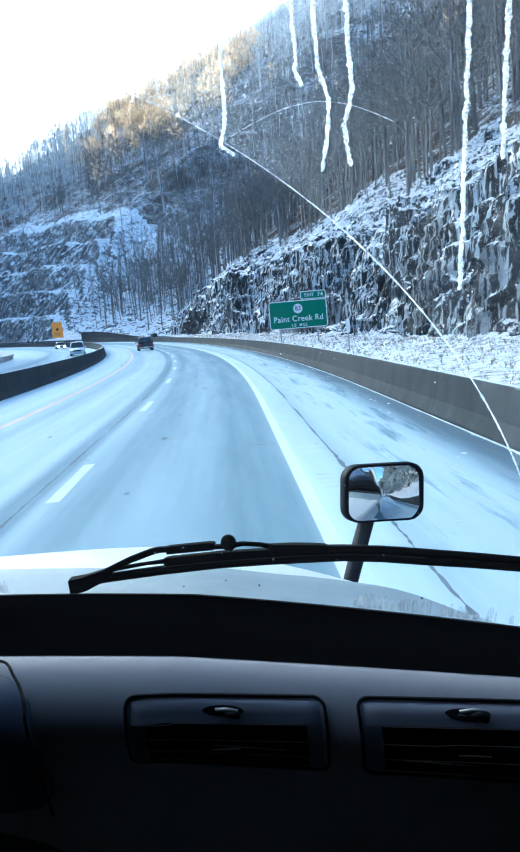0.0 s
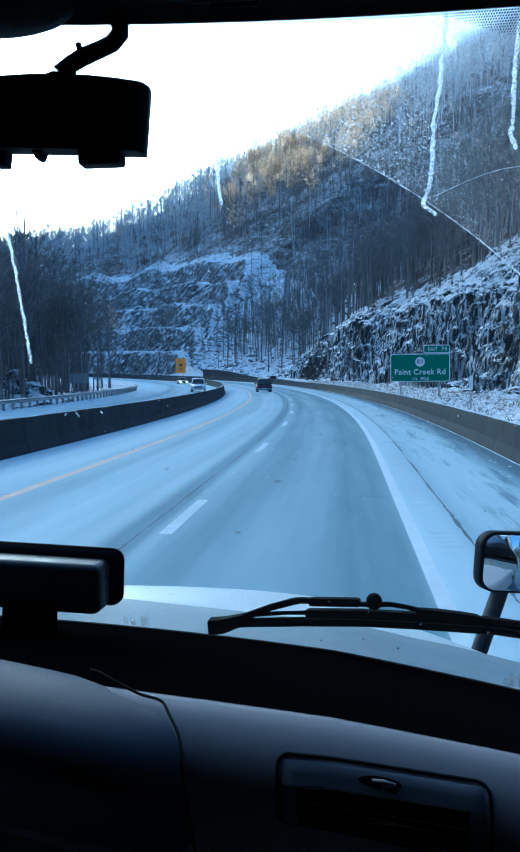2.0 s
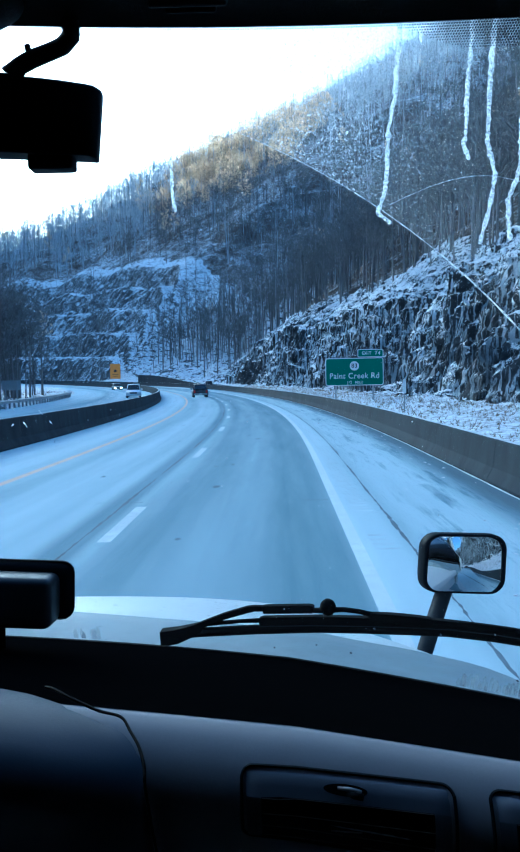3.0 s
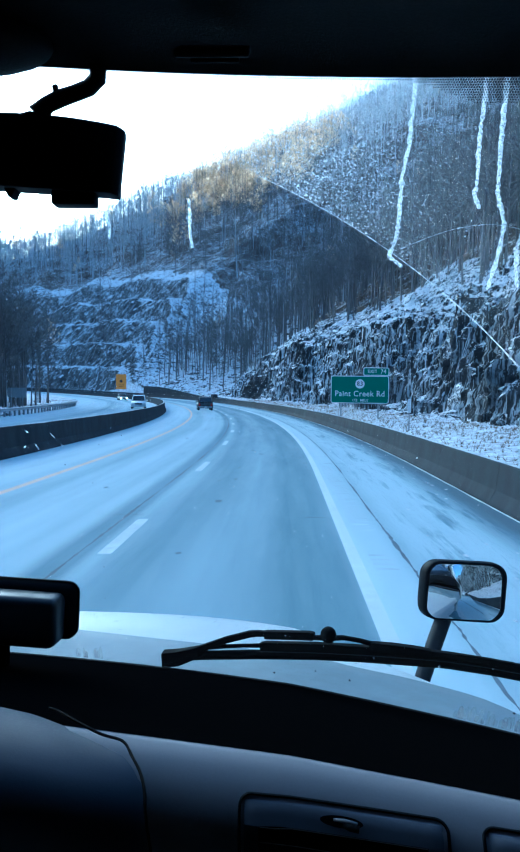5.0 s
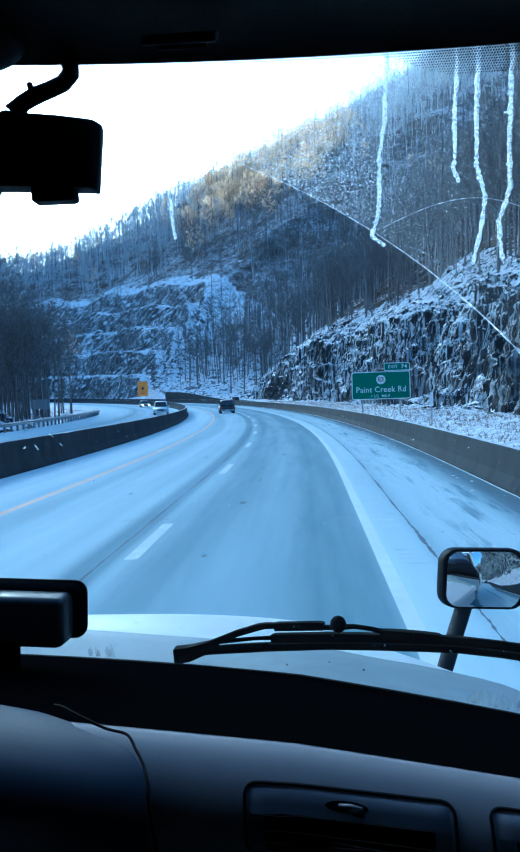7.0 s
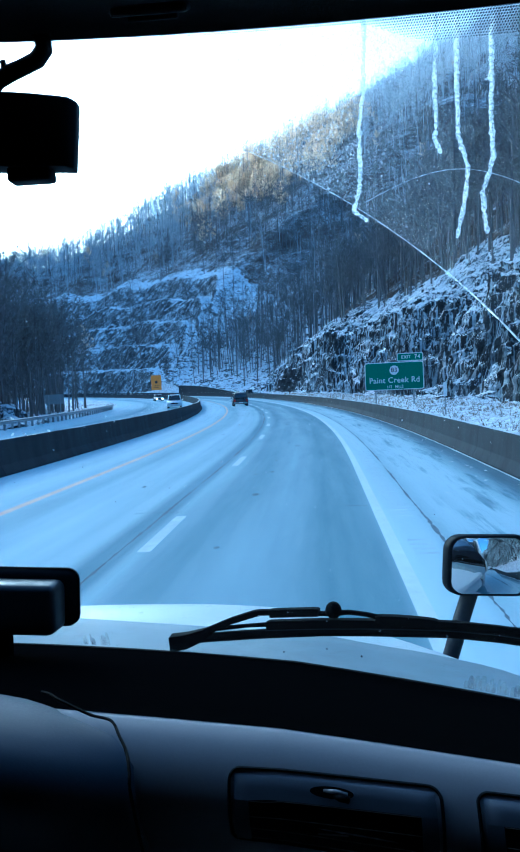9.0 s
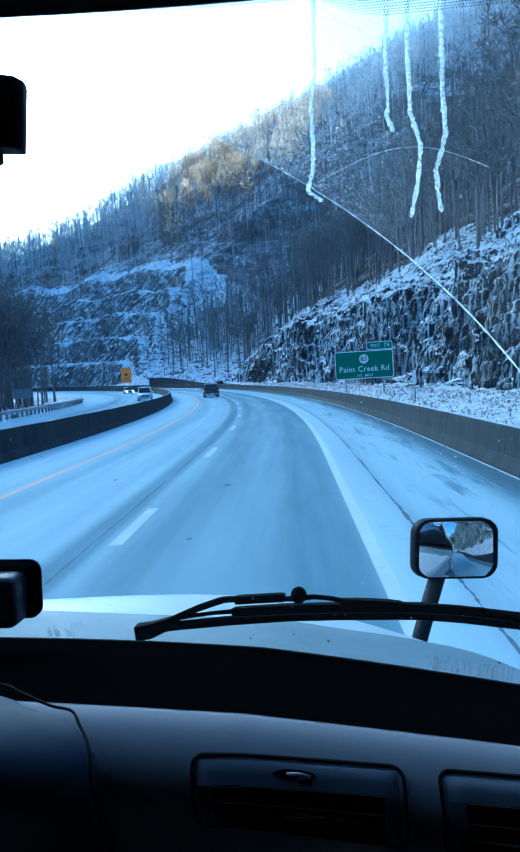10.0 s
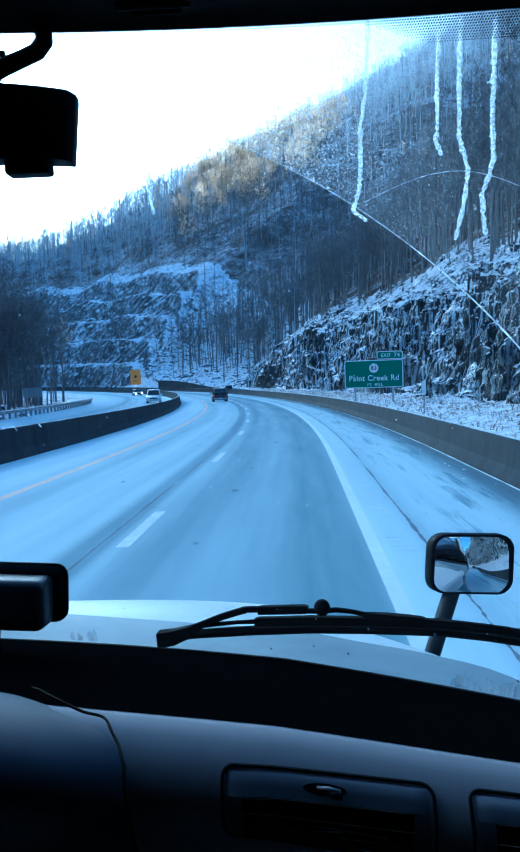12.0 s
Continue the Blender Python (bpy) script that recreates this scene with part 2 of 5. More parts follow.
def smooth_step(a, b, x):
    t = min(1, max(0, (x - a) / (b - a)))
    return t * t * (3 - 2 * t)

# ---------------------------------------------------------------- the road's line
# s runs along the lane, e across it to the right; both in metres from the cab.


BENDS = [(-260, 22, 0.0), (22, 150, 1 / 560), (150, 420, 1 / 300), (420, 900, 0.0)]
LINE = []
_x, _y, _h = 0.0, -260.0, 0.0
for _s in range(-260, 901):
    LINE.append((_x, _y, _h))
    k = next(c for a, b, c in BENDS if a <= _s < b or b == 900)
    _x, _y, _h = _x - math.sin(_h + k / 2), _y + math.cos(_h + k / 2), _h + k


def rise(s):
    return 0.00004 * max(0, min(s, 320) - 40) ** 2 + 0.022 * max(0, s - 320)


def on(s, e, z=0.0):
    """The point at s along and e across, z above the road."""
    i = max(0, min(len(LINE) - 2, int(math.floor(s)) + 260))
    f = s + 260 - i
    (x0, y0, h0), (x1, y1, h1) = LINE[i], LINE[i + 1]
    x, y, h = x0 + (x1 - x0) * f, y0 + (y1 - y0) * f, h0 + (h1 - h0) * f
    e += 0.15
    return (x + e * math.cos(h), y + e * math.sin(h), rise(s) + z)


def heading(s):
    return math.degrees(LINE[max(0, min(len(LINE) - 1, int(s) + 260))][2])


def steps(a, b, near, far, knee=150):
    out, s = [], a
    while s < b:
        out.append(s)
        s += near if s < knee else far
    return out + [b]


def ribbon(name, e0, e1, a, b, z, material, parent=None, step=3, cols=1):
    rows = [[on(s, e0 + (e1 - e0) * j / cols, z) for j in range(cols + 1)] for s in steps(a, b, step, step * 1.5)]
    return from_arrays(name, *sheet(rows), material, parent)


ROAD_S0, ROAD_S1 = -250, 620
rows = [[on(s, -23 + 28 * j / 28, 0) for j in range(29)] for s in steps(ROAD_S0, ROAD_S1, 3, 5)]
road = from_arrays("road", *sheet(rows), M_ROAD)
uvl = road.data.uv_layers.new(name="lane")
ss = steps(ROAD_S0, ROAD_S1, 3, 5)
co = [(-23 + j, s) for s in ss for j in range(29)]
for li, l in enumerate(road.data.loops):
    uvl.data[li].uv = co[l.vertex_index]
tagged(road, "salted grey highway with dry snow dusted on its shoulders", "road", kind="structure")

# ---------------------------------------------------------------- ground and hills


def cliff_height(s):
    h = 9.5 + 2.5 * fbm(s * 0.03, 3.1)
    cut = 1 - smooth_step(165, 205, s)
    second = smooth_step(250, 285, s)
    return h * max(cut, 0.12) * (1 - second) + second * (44 + 6 * fbm(s * 0.02, 8.0))


def hill(s, e):
    """Height of the land beside the road, right of the wall."""
    toe = 13.5 + 1.5 * fbm(s * 0.06, 1.7) - 5.0 * smooth_step(180, 260, s)
    hc = cliff_height(s) + 34 * smooth_step(0, 40, -2 - s)
    d = e - toe
    z = 0.25 + 0.06 * max(0, min(e, toe) - 4.8) + 0.12 * fbm(s * 0.7, e * 0.7)
    second = smooth_step(250, 285, s)
    run = 3.6 + 35 * second
    t = min(1, max(0, d / run))
    if second > 0:
        # benches cut into the rock
        q = t * 5
        f = math.floor(q)
        stepped = (f + smooth_step(0.5, 0.95, q - f)) / 5
        t = t * (1 - second) + stepped * second
    z += hc * t
    up = max(0, d - run)
    if up > 0:
        # a spur whose crest falls away to the left
        x = on(s, e)[0]
        g = up * (0.70 + 0.05 * fbm(s * 0.02, e * 0.02, 5.0))
        top = max(30, 172 + x + 14 * fbm(s * 0.02, 2.0))
        z += top * g / (top ** 2.5 + g ** 2.5) ** 0.4 + 2.5 * fbm(s * 0.06, e * 0.06, 9.0) * smooth_step(0, 20, up)
    return z


def hill_point(s, e):
    x, y, zr = on(s, e)
    z = hill(s, e)
    rough = smooth_step(11.5, 14.0, e) * (1 - 0.8 * smooth_step(30, 62, e))
    if rough <= 0:
        return (x, y, zr + z)
    out = Vector(on(s, e - 1)) - Vector(on(s, e))
    rib = 1 - 2 * abs(noise.noise(Vector((s * 0.16, z * 0.05, 1.0))))
    rib2 = 1 - 2 * abs(noise.noise(Vector((s * 0.55, z * 0.16, 7.0))))
    n3 = noise.noise_vector(Vector((x * 1.3, y * 1.3, z * 0.8)))
    n4 = noise.noise_vector(Vector((x * 2.6, y * 2.6, z * 1.6)))
    n5 = noise.noise_vector(Vector((x * 5.5, y * 5.5, z * 3.0)))
    rib3 = (1 - 2 * abs(noise.noise(Vector((s * 1.5, z * 0.08, 4.0))))) * smooth_step(28, 40, s) * (1 - smooth_step(70, 95, s))
    push = (0.9 * rib + 0.5 * rib2 + 0.45 * rib3 + 0.5 * n3.x + 0.34 * n4.x + 0.16 * n5.x) * rough
    lift = (0.7 * noise.noise(Vector((s * 0.2, z * 0.7, 3.0))) + 0.3 * n3.z + 0.2 * n4.z + 0.1 * n5.z) * rough
    side = (0.4 * n3.y + 0.2 * n4.y) * rough
    return (x + out.x * push - out.y * side, y + out.y * push + out.x * side, zr + z + lift)


def spaced(a, b, first, grow):
    out, d = [a], first
    while out[-1] < b:
        out.append(out[-1] + d)
        d *= grow
    return out


def land(name, e_list, s_list, material, label, tuck=0.0, smooth=False):
    rows = [[hill_point(s, e) for e in e_list] for s in s_list]
    for r in rows:
        r[0] = (r[0][0], r[0][1], r[0][2] - tuck)
    ob = from_arrays(name, *sheet([r[::-1] for r in rows]), material, None, smooth)
    return tagged(ob, label, "hillside", kind="structure")


def even(a, b, n):
    return [a + (b - a) * i / n for i in range(n + 1)]


FAR_S = even(190, 900, 300)
land("verge", even(4.6, 12, 12), [-250, -200, -160, -130, -100, -80] + even(-60, 900, 420), M_SNOW, "rough snow-covered verge behind the barrier")
land("rock_cut", even(11.4, 12.7, 4) + even(12.78, 18.2, 66) + even(18.6, 26, 18), even(-250, -62, 60) + even(-60, 20, 90) + even(20.4, 150, 330) + even(150.5, 192, 70), M_ROCK, "dark blasted rock cut with snow and ice on its ledges", 0.8, True)
land("rock_benches", even(11.4, 52, 100), even(190, 470, 340) + even(473, 900, 90), M_BENCH, "stepped rock benches dusted with snow at the bend", 0.8)
land("wooded_slope", spaced(24, 480, 1.3, 1.045), [-250, -200, -160, -130, -100, -80] + even(-60, 194, 150), M_SLOPE, "steep hillside of leaf litter under thin snow", 1.5)
land("wooded_slope", spaced(49, 480, 2.2, 1.045), FAR_S, M_HIGH_HAZE, "steep hillside of leaf litter under thin snow", 1.5)


def valley(s, e):
    """Height of the land left of the far carriageway."""
    d = -e - 23
    z = 0.3 * smooth_step(0, 4, d) + 0.5 * fbm(s * 0.15, e * 0.15)
    z -= 9 * smooth_step(40, 90, d)
    return z


es2 = [-x for x in spaced(23.0, 40, 1.0, 1.0) + spaced(41, 280, 2.0, 1.06)]
rows = [[on(s, e, valley(s, e)) for e in es2] for s in steps(-250, 900, 4, 6)]
verge = from_arrays("valley_ground", *sheet(rows), M_SNOW, smooth=True)
tagged(verge, "snow-covered valley ground beside the far carriageway", "ground", kind="structure")

# far mountain beyond the valley
rows = []
for i in range(60):
    a = radians(62 - i * 1.4)
    r0 = 1500
    col = []
    for j in range(24):
        r = r0 + j * 32
        # the left end is raised to hold back the low sun
        h = 265 * (1 + 0.35 * smooth_step(15, 22, math.degrees(a))) * smooth_step(0, 20, j) * (0.8 + 0.35 * fbm(i * 0.13, 4.0)) + 16 * fbm(i * 0.5, j * 0.5) - 12
        col.append((-math.sin(a) * r, math.cos(a) * r, h))
    rows.append(col)
mountain = from_arrays("backdrop_mountain", *sheet(rows), M_SLOPE, smooth=True)
tagged(mountain, "pale snowy mountain across the valley", "mountain", kind="structure")

# unseen ridge added on the left to keep the low sun off the road
rows = []
for i in range(96):
    a = 20 + 118 * i / 95
    r0 = 640 - 180 * smooth_step(90, 165, a)
    h = (190 - 60 * smooth_step(105, 135, a)) * smooth_step(20, 26.5, a) * (1 + 0.16 * fbm(i * 0.16, 7.0))
    rows.append([(-math.sin(radians(a)) * (r0 + 24 * j - 190), math.cos(radians(a)) * (r0 + 24 * j - 190), h * math.sin(math.pi * min(1, j / 16)) ** 1.2 + 5 * fbm(i * 0.6, j * 0.6, 2.0) - 10) for j in range(17)])
tagged(from_arrays("shade_ridge", *sheet(rows), M_WOODS, smooth=True), "unseen wooded ridge added to shade the road", "hillside", kind="structure")

# the steep side of the valley behind the cab
rows = []
for i in range(60):
    y = -25 - 11 * i
    h = 190 * smooth_step(0, 14, i) * (1 + 0.15 * fbm(i * 0.2, 3.0))
    rows.append([(-38 - 8 * j - 12 * fbm(i * 0.15, 1.0), y, h * smooth_step(0, 18, j) + 4 * fbm(i * 0.5, j * 0.5, 4.0) - 9) for j in range(24)])
tagged(from_arrays("valley_side", *sheet(rows), M_WOODS, smooth=True), "steep wooded valley side", "hillside", kind="structure")

big = bmesh.new()
bmesh.ops.create_grid(big, x_segments=2, y_segments=2, size=3500, matrix=Matrix.Translation((0, 0, -14)))
tagged(part("ground", big, M_SNOW), "snowy ground reaching to the horizon", "ground", kind="structure")

# ---------------------------------------------------------------- woods


def tree_template(seed, height, limbs, twigs, leaves=0, sides=4, spread=0.32, stout=0.0105, fine=0.034):
    """A bare tree as numpy arrays: tapered trunk, limbs and twigs as thin prisms; leaves as small quads."""
    rnd = random.Random(seed)
    V, Fc, LV, LF = [], [], [], []

    def prism(p, q, r0, r1, n):
        d = (q - p).normalized()
        ref = Vector((0, 0, 1)) if abs(d.z) < 0.9 else Vector((1, 0, 0))
        a = d.cross(ref).normalized()
        b = a.cross(d)
        base = len(V)
        for c, r in ((p, r0), (q, r1)):
            for k in range(n):
                t = 2 * math.pi * k / n
                V.append(tuple(c + (a * math.cos(t) + b * math.sin(t)) * r))
        for k in range(n):
            Fc.append((base + k, base + (k + 1) % n, base + n + (k + 1) % n, base + n + k))

    pts, p = [], Vector((0, 0, -0.6))
    lean = Vector((rnd.uniform(-.05, .05), rnd.uniform(-.05, .05), 0))
    nseg = 6 if sides > 3 else 4
    for i in range(nseg + 1):
        pts.append(p.copy())
        p = p + Vector((rnd.uniform(-.03, .03) * height / nseg, rnd.uniform(-.03, .03) * height / nseg, height / nseg)) + lean * height / nseg
    r0 = height * stout
    for i in range(nseg):
        prism(pts[i], pts[i + 1], r0 * (1 - 0.8 * i / nseg), r0 * (1 - 0.8 * (i + 1) / nseg), sides)
    for _ in range(limbs):
        f = rnd.uniform(0.35, 0.98)
        i = min(nseg - 1, int(f * nseg))
        a = pts[i].lerp(pts[i + 1], f * nseg - i)
        ang = rnd.uniform(0, 2 * math.pi)
        ln = height * spread * (1.15 - f) * rnd.uniform(0.7, 1.3) + 0.6
        d = Vector((math.cos(ang), math.sin(ang), rnd.uniform(0.5, 1.5))).normalized()
        mid = a + d * ln * 0.5
        tip = mid + (d + Vector((0, 0, 0.5))).normalized() * ln * 0.6
        rl = r0 * 0.46 * (1.2 - f)
        if sides > 3:
            prism(a, mid, rl, rl * 0.6, 3)
            prism(mid, tip, rl * 0.6, rl * 0.22, 3)
        else:
            prism(a, tip, rl * 0.9, rl * 0.3, 3)
        for _ in range(twigs):
            g = rnd.uniform(0.25, 1.0)
            b = a.lerp(mid, g * 2) if g < 0.5 else mid.lerp(tip, g * 2 - 1)
            e = Vector((rnd.uniform(-1, 1), rnd.uniform(-1, 1), rnd.uniform(-0.1, 1.2))).normalized()
            l2 = ln * rnd.uniform(0.25, 0.55)
            base = len(V)
            w = e.cross(Vector((rnd.uniform(-1, 1), rnd.uniform(-1, 1), rnd.uniform(-1, 1)))).normalized() * max(rl * 0.45, fine)
            V.extend([tuple(b - w), tuple(b + w), tuple(b + e * l2)])
            Fc.append((base, base + 1, base + 2))
            for _ in range(leaves):
                c = b + e * l2 * rnd.uniform(0.2, 1.1)
                u = Vector((rnd.uniform(-1, 1), rnd.uniform(-1, 1), rnd.uniform(-1, 1))).normalized() * rnd.uniform(0.12, 0.27)
                v = u.cross(Vector((rnd.uniform(-1, 1), rnd.uniform(-1, 1), rnd.uniform(-1, 1)))).normalized() * u.length
                base = len(LV)
                LV.extend([tuple(c - u), tuple(c + v), tuple(c + u), tuple(c - v)])
                LF.append((base, base + 1, base + 2, base + 3))
    return (V, Fc, LV, LF)


def bark_material(name="winter_bark", pale_mix=0.0):
    n = Nodes(name)
    g = n.tree.nodes.new("ShaderNodeNewGeometry")
    a = n.noise(0.9, 5, 0.6, n.place((2, 2, 0.4)))
    f = n.math("ADD", n.math("MULTIPLY", g.outputs["Random Per Island"], 0.25), n.math("MULTIPLY", a, 0.75))
    col = n.ramp(f, [(0.25, (0.1, 0.095, 0.092)), (0.55, (0.19, 0.18, 0.174)), (0.8, (0.33, 0.318, 0.308))])
    return n.done(n.mix(pale_mix, col, (0.72, 0.74, 0.76)), 0.9, spec=0.15)


def leaf_material():
    n = Nodes("tan_winter_leaves")
    g = n.tree.nodes.new("ShaderNodeNewGeometry")
    col = n.ramp(g.outputs["Random Per Island"], [(0.0, (0.6, 0.42, 0.25)), (0.5, (0.76, 0.57, 0.36)), (1.0, (0.84, 0.7, 0.5))])
    n.done(col, 0.8)
    # thin dry leaves let the low light through
    tr, m = n.node("ShaderNodeBsdfTranslucent"), n.tree.nodes.new("ShaderNodeMixShader")
    n.link(col, tr.inputs["Color"])
    m.inputs[0].default_value = 0.7
    n.link(n.bsdf.outputs[0], m.inputs[1])
    n.link(tr.outputs[0], m.inputs[2])
    n.link(m.outputs[0], n.out.inputs["Surface"])
    return n.mat


M_BARK, M_LEAF = bark_material(), leaf_material()
# far bark is lightened for the bright haze as well as for rime and snow
M_RIME_HAZE = bark_material("rime_and_haze_bark", 0.8)
M_SNOW_HAZE = bark_material("snow_and_haze_bark", 0.5)


def plant(name, templates, spots, label, leafy=False, bark=None):
    """Many trees joined into one thing; spots: (x, y, z, scale, turn)."""
    VV, FF, base = [], [], 0
    arr = []
    for t in templates:
        v, f = (t[2], t[3]) if leafy else (t[0], t[1])
        if not f:
            continue
        tri = np.array([x if len(x) == 4 else (*x, -1) for x in f])
        arr.append((np.array(v), tri))
    for i, (x, y, z, sc, rot) in enumerate(spots):
        v, f = arr[i % len(arr)]
        c, s = math.cos(rot), math.sin(rot)
        R = np.array([[c, -s, 0], [s, c, 0], [0, 0, 1]])
        VV.append(v @ R.T * sc + (x, y, z))
        FF.append(np.where(f >= 0, f + base, -1))
        base += len(v)
    VV, FF = np.concatenate(VV), np.concatenate(FF)
    me = bpy.data.meshes.new(name)
    n3 = (FF[:, 3] < 0)
    total = np.where(n3, 3, 4)
    idx = FF.ravel()
    idx = idx[idx >= 0]
    me.vertices.add(len(VV))
    me.vertices.foreach_set("co", VV.astype(np.float32).ravel())
    me.loops.add(len(idx))
    me.loops.foreach_set("vertex_index", idx.astype(np.int32))
    me.polygons.add(len(FF))
    start = np.concatenate([[0], np.cumsum(total)[:-1]])
    me.polygons.foreach_set("loop_start", start.astype(np.int32))
    me.update(calc_edges=True)
    me.materials.append(M_LEAF if leafy else (bark or M_BARK))
    ob = new(name, me)
    return tagged(ob, label, "woods", kind="stuff")


FAR_TREES = [tree_template(k, 13 + 2 * (k % 4), 8, 21, 0, 3, 0.31, 0.0105, 0.05) for k in range(8)]
TAN_TREES = [tree_template(40 + k, 13 + 2 * (k % 2), 8, 8, 7, 3, 0.28) for k in range(4)]
rnd = random.Random(11)
far_spots, tan_spots = [], []
while len(far_spots) < 4200:
    s = 25 + 680 * rnd.random() ** 0.85
    e = 18 + 432 * rnd.random() ** 1.15
    bench = 250 < s < 440
    if bench and e < 50 and rnd.random() < 0.8:
        continue
    if s < 180 and e < 21:
        continue
    if fbm(s * 0.02, e * 0.03, 3.3) < -0.5:
        continue
    x, y, z = hill_point(s, e)
    if not -0.45 * y - 12 < x < 0.37 * y + 12:
        continue
    spot = (x, y, z, rnd.uniform(0.7, 1.25), rnd.uniform(0, 6.28))
    tan = math.hypot((x + 15) / 44, (y - 435) / 100) < 1 + 0.5 * fbm(x * 0.05, y * 0.05) or rnd.random() < 0.02
    (tan_spots if tan else far_spots).append(spot)
near_spots = [q for q in far_spots if q[1] < 340]
CREST_TREES = [tree_template(20 + k, 10 + 2 * (k % 3), 7, 24, 0, 3, 0.36, 0.008, 0.05) for k in range(6)]
crest_spots = []
while len(crest_spots) < 3700:
    s, e = 230 + 500 * rnd.random(), 52 + 420 * rnd.random()
    x, y, z = hill_point(s, e)
    if not (400 < y < 640 and -0.42 * y < x < 0.3 * y) or math.hypot((x + 15) / 44, (y - 430) / 60) < 0.8:
        continue
    crest_spots.append((x, y, z - 0.3, rnd.uniform(0.55, 1.0), rnd.uniform(0, 6.28)))
while len(tan_spots) < 720:
    s, e = 230 + 400 * rnd.random(), 52 + 400 * rnd.random()
    x, y, z = hill_point(s, e)
    if 380 < y < 500 and math.hypot((x + 15) / 46, (y - 430) / 60) < 1:
        tan_spots.append((x, y, z, rnd.uniform(0.65, 1.05), rnd.uniform(0, 6.28)))
# slim forest-grown trunks between the crowns
POLES = [tree_template(120 + k, 15 + 1.5 * k, 4, 4, 0, 3, 0.2, 0.0085, 0.05) for k in range(6)]
pole_spots = []
while len(pole_spots) < 4000:
    s, e = 40 + 560 * rnd.random(), 20 + 300 * rnd.random() ** 1.2
    x, y, z = hill_point(s, e)
    if s < 170 or (250 < s < 440 and e < 56) or fbm(s * 0.03, e * 0.03, 6.3) < -0.35 or not -0.45 * y - 12 < x < 0.37 * y + 12:
        continue
    pole_spots.append((x, y, z, rnd.uniform(0.7, 1.15), rnd.uniform(0, 6.28)))
plant("pole_woods", POLES, pole_spots[:2500], "slim dark trunks crowding the hillside woods")
plant("pale_pole_woods", POLES, pole_spots[2500:], "slim trunks paled by snow and by haze put into their bark", bark=M_SNOW_HAZE)
plant("crest_woods", CREST_TREES, crest_spots, "dense frosted winter woods along the far crest, paled further for haze", bark=M_RIME_HAZE)
for _ in range(900):
    s, e = rnd.uniform(45, 215), 22 + 110 * rnd.random() ** 1.3
    x, y, z = hill_point(s, e)
    if x < 0.37 * y + 12:
        near_spots.append((x, y, z, rnd.uniform(0.6, 1.1), rnd.uniform(0, 6.28)))
plant("hillside_woods", FAR_TREES, near_spots, "bare grey-brown winter woods standing on the snowy hillside")
plant("upper_woods", FAR_TREES, [q for q in far_spots if q[1] >= 340], "bare winter woods below the crest with haze painted into their bark", bark=M_SNOW_HAZE)
plant("beech_woods", TAN_TREES, tan_spots, "winter trees that still hold pale branches")
plant("beech_leaves", TAN_TREES, tan_spots, "dry tan leaves clinging to the hillside trees", True)


def tree(seed, height, limbs, twigs):
    """One bare tree: trunk and crown."""
    rv = tree_template(seed, height, limbs, twigs, 0, 6, 0.34, 0.0125, 0.014)
    cut = 6 * 6
    ob = empty("tree")
    tagged(ob, "bare dark winter tree standing in snow", "tree", "roadside trees")
    V, F = rv[0], rv[1]
    trunk_faces, crown_faces = F[:cut], F[cut:]
    nv = 6 * 12
    from_arrays("trunk", V[:nv], trunk_faces, M_BARK, ob, True)
    from_arrays("crown", V[nv:], [tuple(i - nv for i in f) for f in crown_faces], M_BARK, ob)
    return ob


NEAR = [tree(70 + k, 11 + 1.7 * k, 26, 16) for k in range(5)]
rnd = random.Random(21)
placed = 0
while placed < 100:
    if placed > 58:
        s, e = rnd.uniform(40, 185), rnd.uniform(22, 36)
        x, y, z = hill_point(s, e)
    elif placed < 38:
        s, e = rnd.uniform(40, 122), -rnd.uniform(27, 58)
        x, y, z = on(s, e, valley(s, e))
    else:
        s, e = rnd.uniform(185, 262), rnd.uniform(15, 40)
        x, y, z = hill_point(s, e)
    m = Matrix.Translation((x, y, z)) @ Matrix.Rotation(rnd.uniform(0, 6.28), 4, "Z")
    if placed < 5:
        NEAR[placed].matrix_world = m
    else:
        copy_thing(NEAR[placed % 5], m)
    placed += 1

# tall trees at the edge of the thicket
for k, (s, e) in enumerate(((74, -27.2), (80, -28.5), (86, -30.0), (90, -28.0), (95, -31.5))):
    copy_thing(NEAR[2 + k % 3], Matrix.Translation(on(s, e, valley(s, e))) @ Matrix.Rotation(k * 1.7, 4, "Z")).scale = (1.25 - 0.04 * k,) * 3

THICKET = [tree_template(90 + k, 8 + 1.5 * k, 14, 15, 0, 4, 0.36, 0.009, 0.036) for k in range(4)]
spots = []
for k in range(580):
    s, e = 45 + 82 * rnd.random() ** 0.8, -26.5 - 34 * rnd.random() ** 1.3
    spots.append((*on(s, e, valley(s, e)), rnd.uniform(0.25, 0.5) if k % 3 == 0 else rnd.uniform(0.8, 1.45), rnd.uniform(0, 6.28)))
for _ in range(200):
    s, e = rnd.uniform(110, 520), -rnd.uniform(70, 190)
    spots.append((*on(s, e, valley(s, e)), rnd.uniform(0.6, 1.1), rnd.uniform(0, 6.28)))
shrubs = []
for _ in range(280):
    s, e = rnd.uniform(252, 400), rnd.uniform(12, 52)
    shrubs.append((*hill_point(s, e), rnd.uniform(0.22, 0.5), rnd.uniform(0, 6.28)))
plant("bench_shrubs", THICKET, shrubs, "dark bare shrubs scattered on the rock benches")
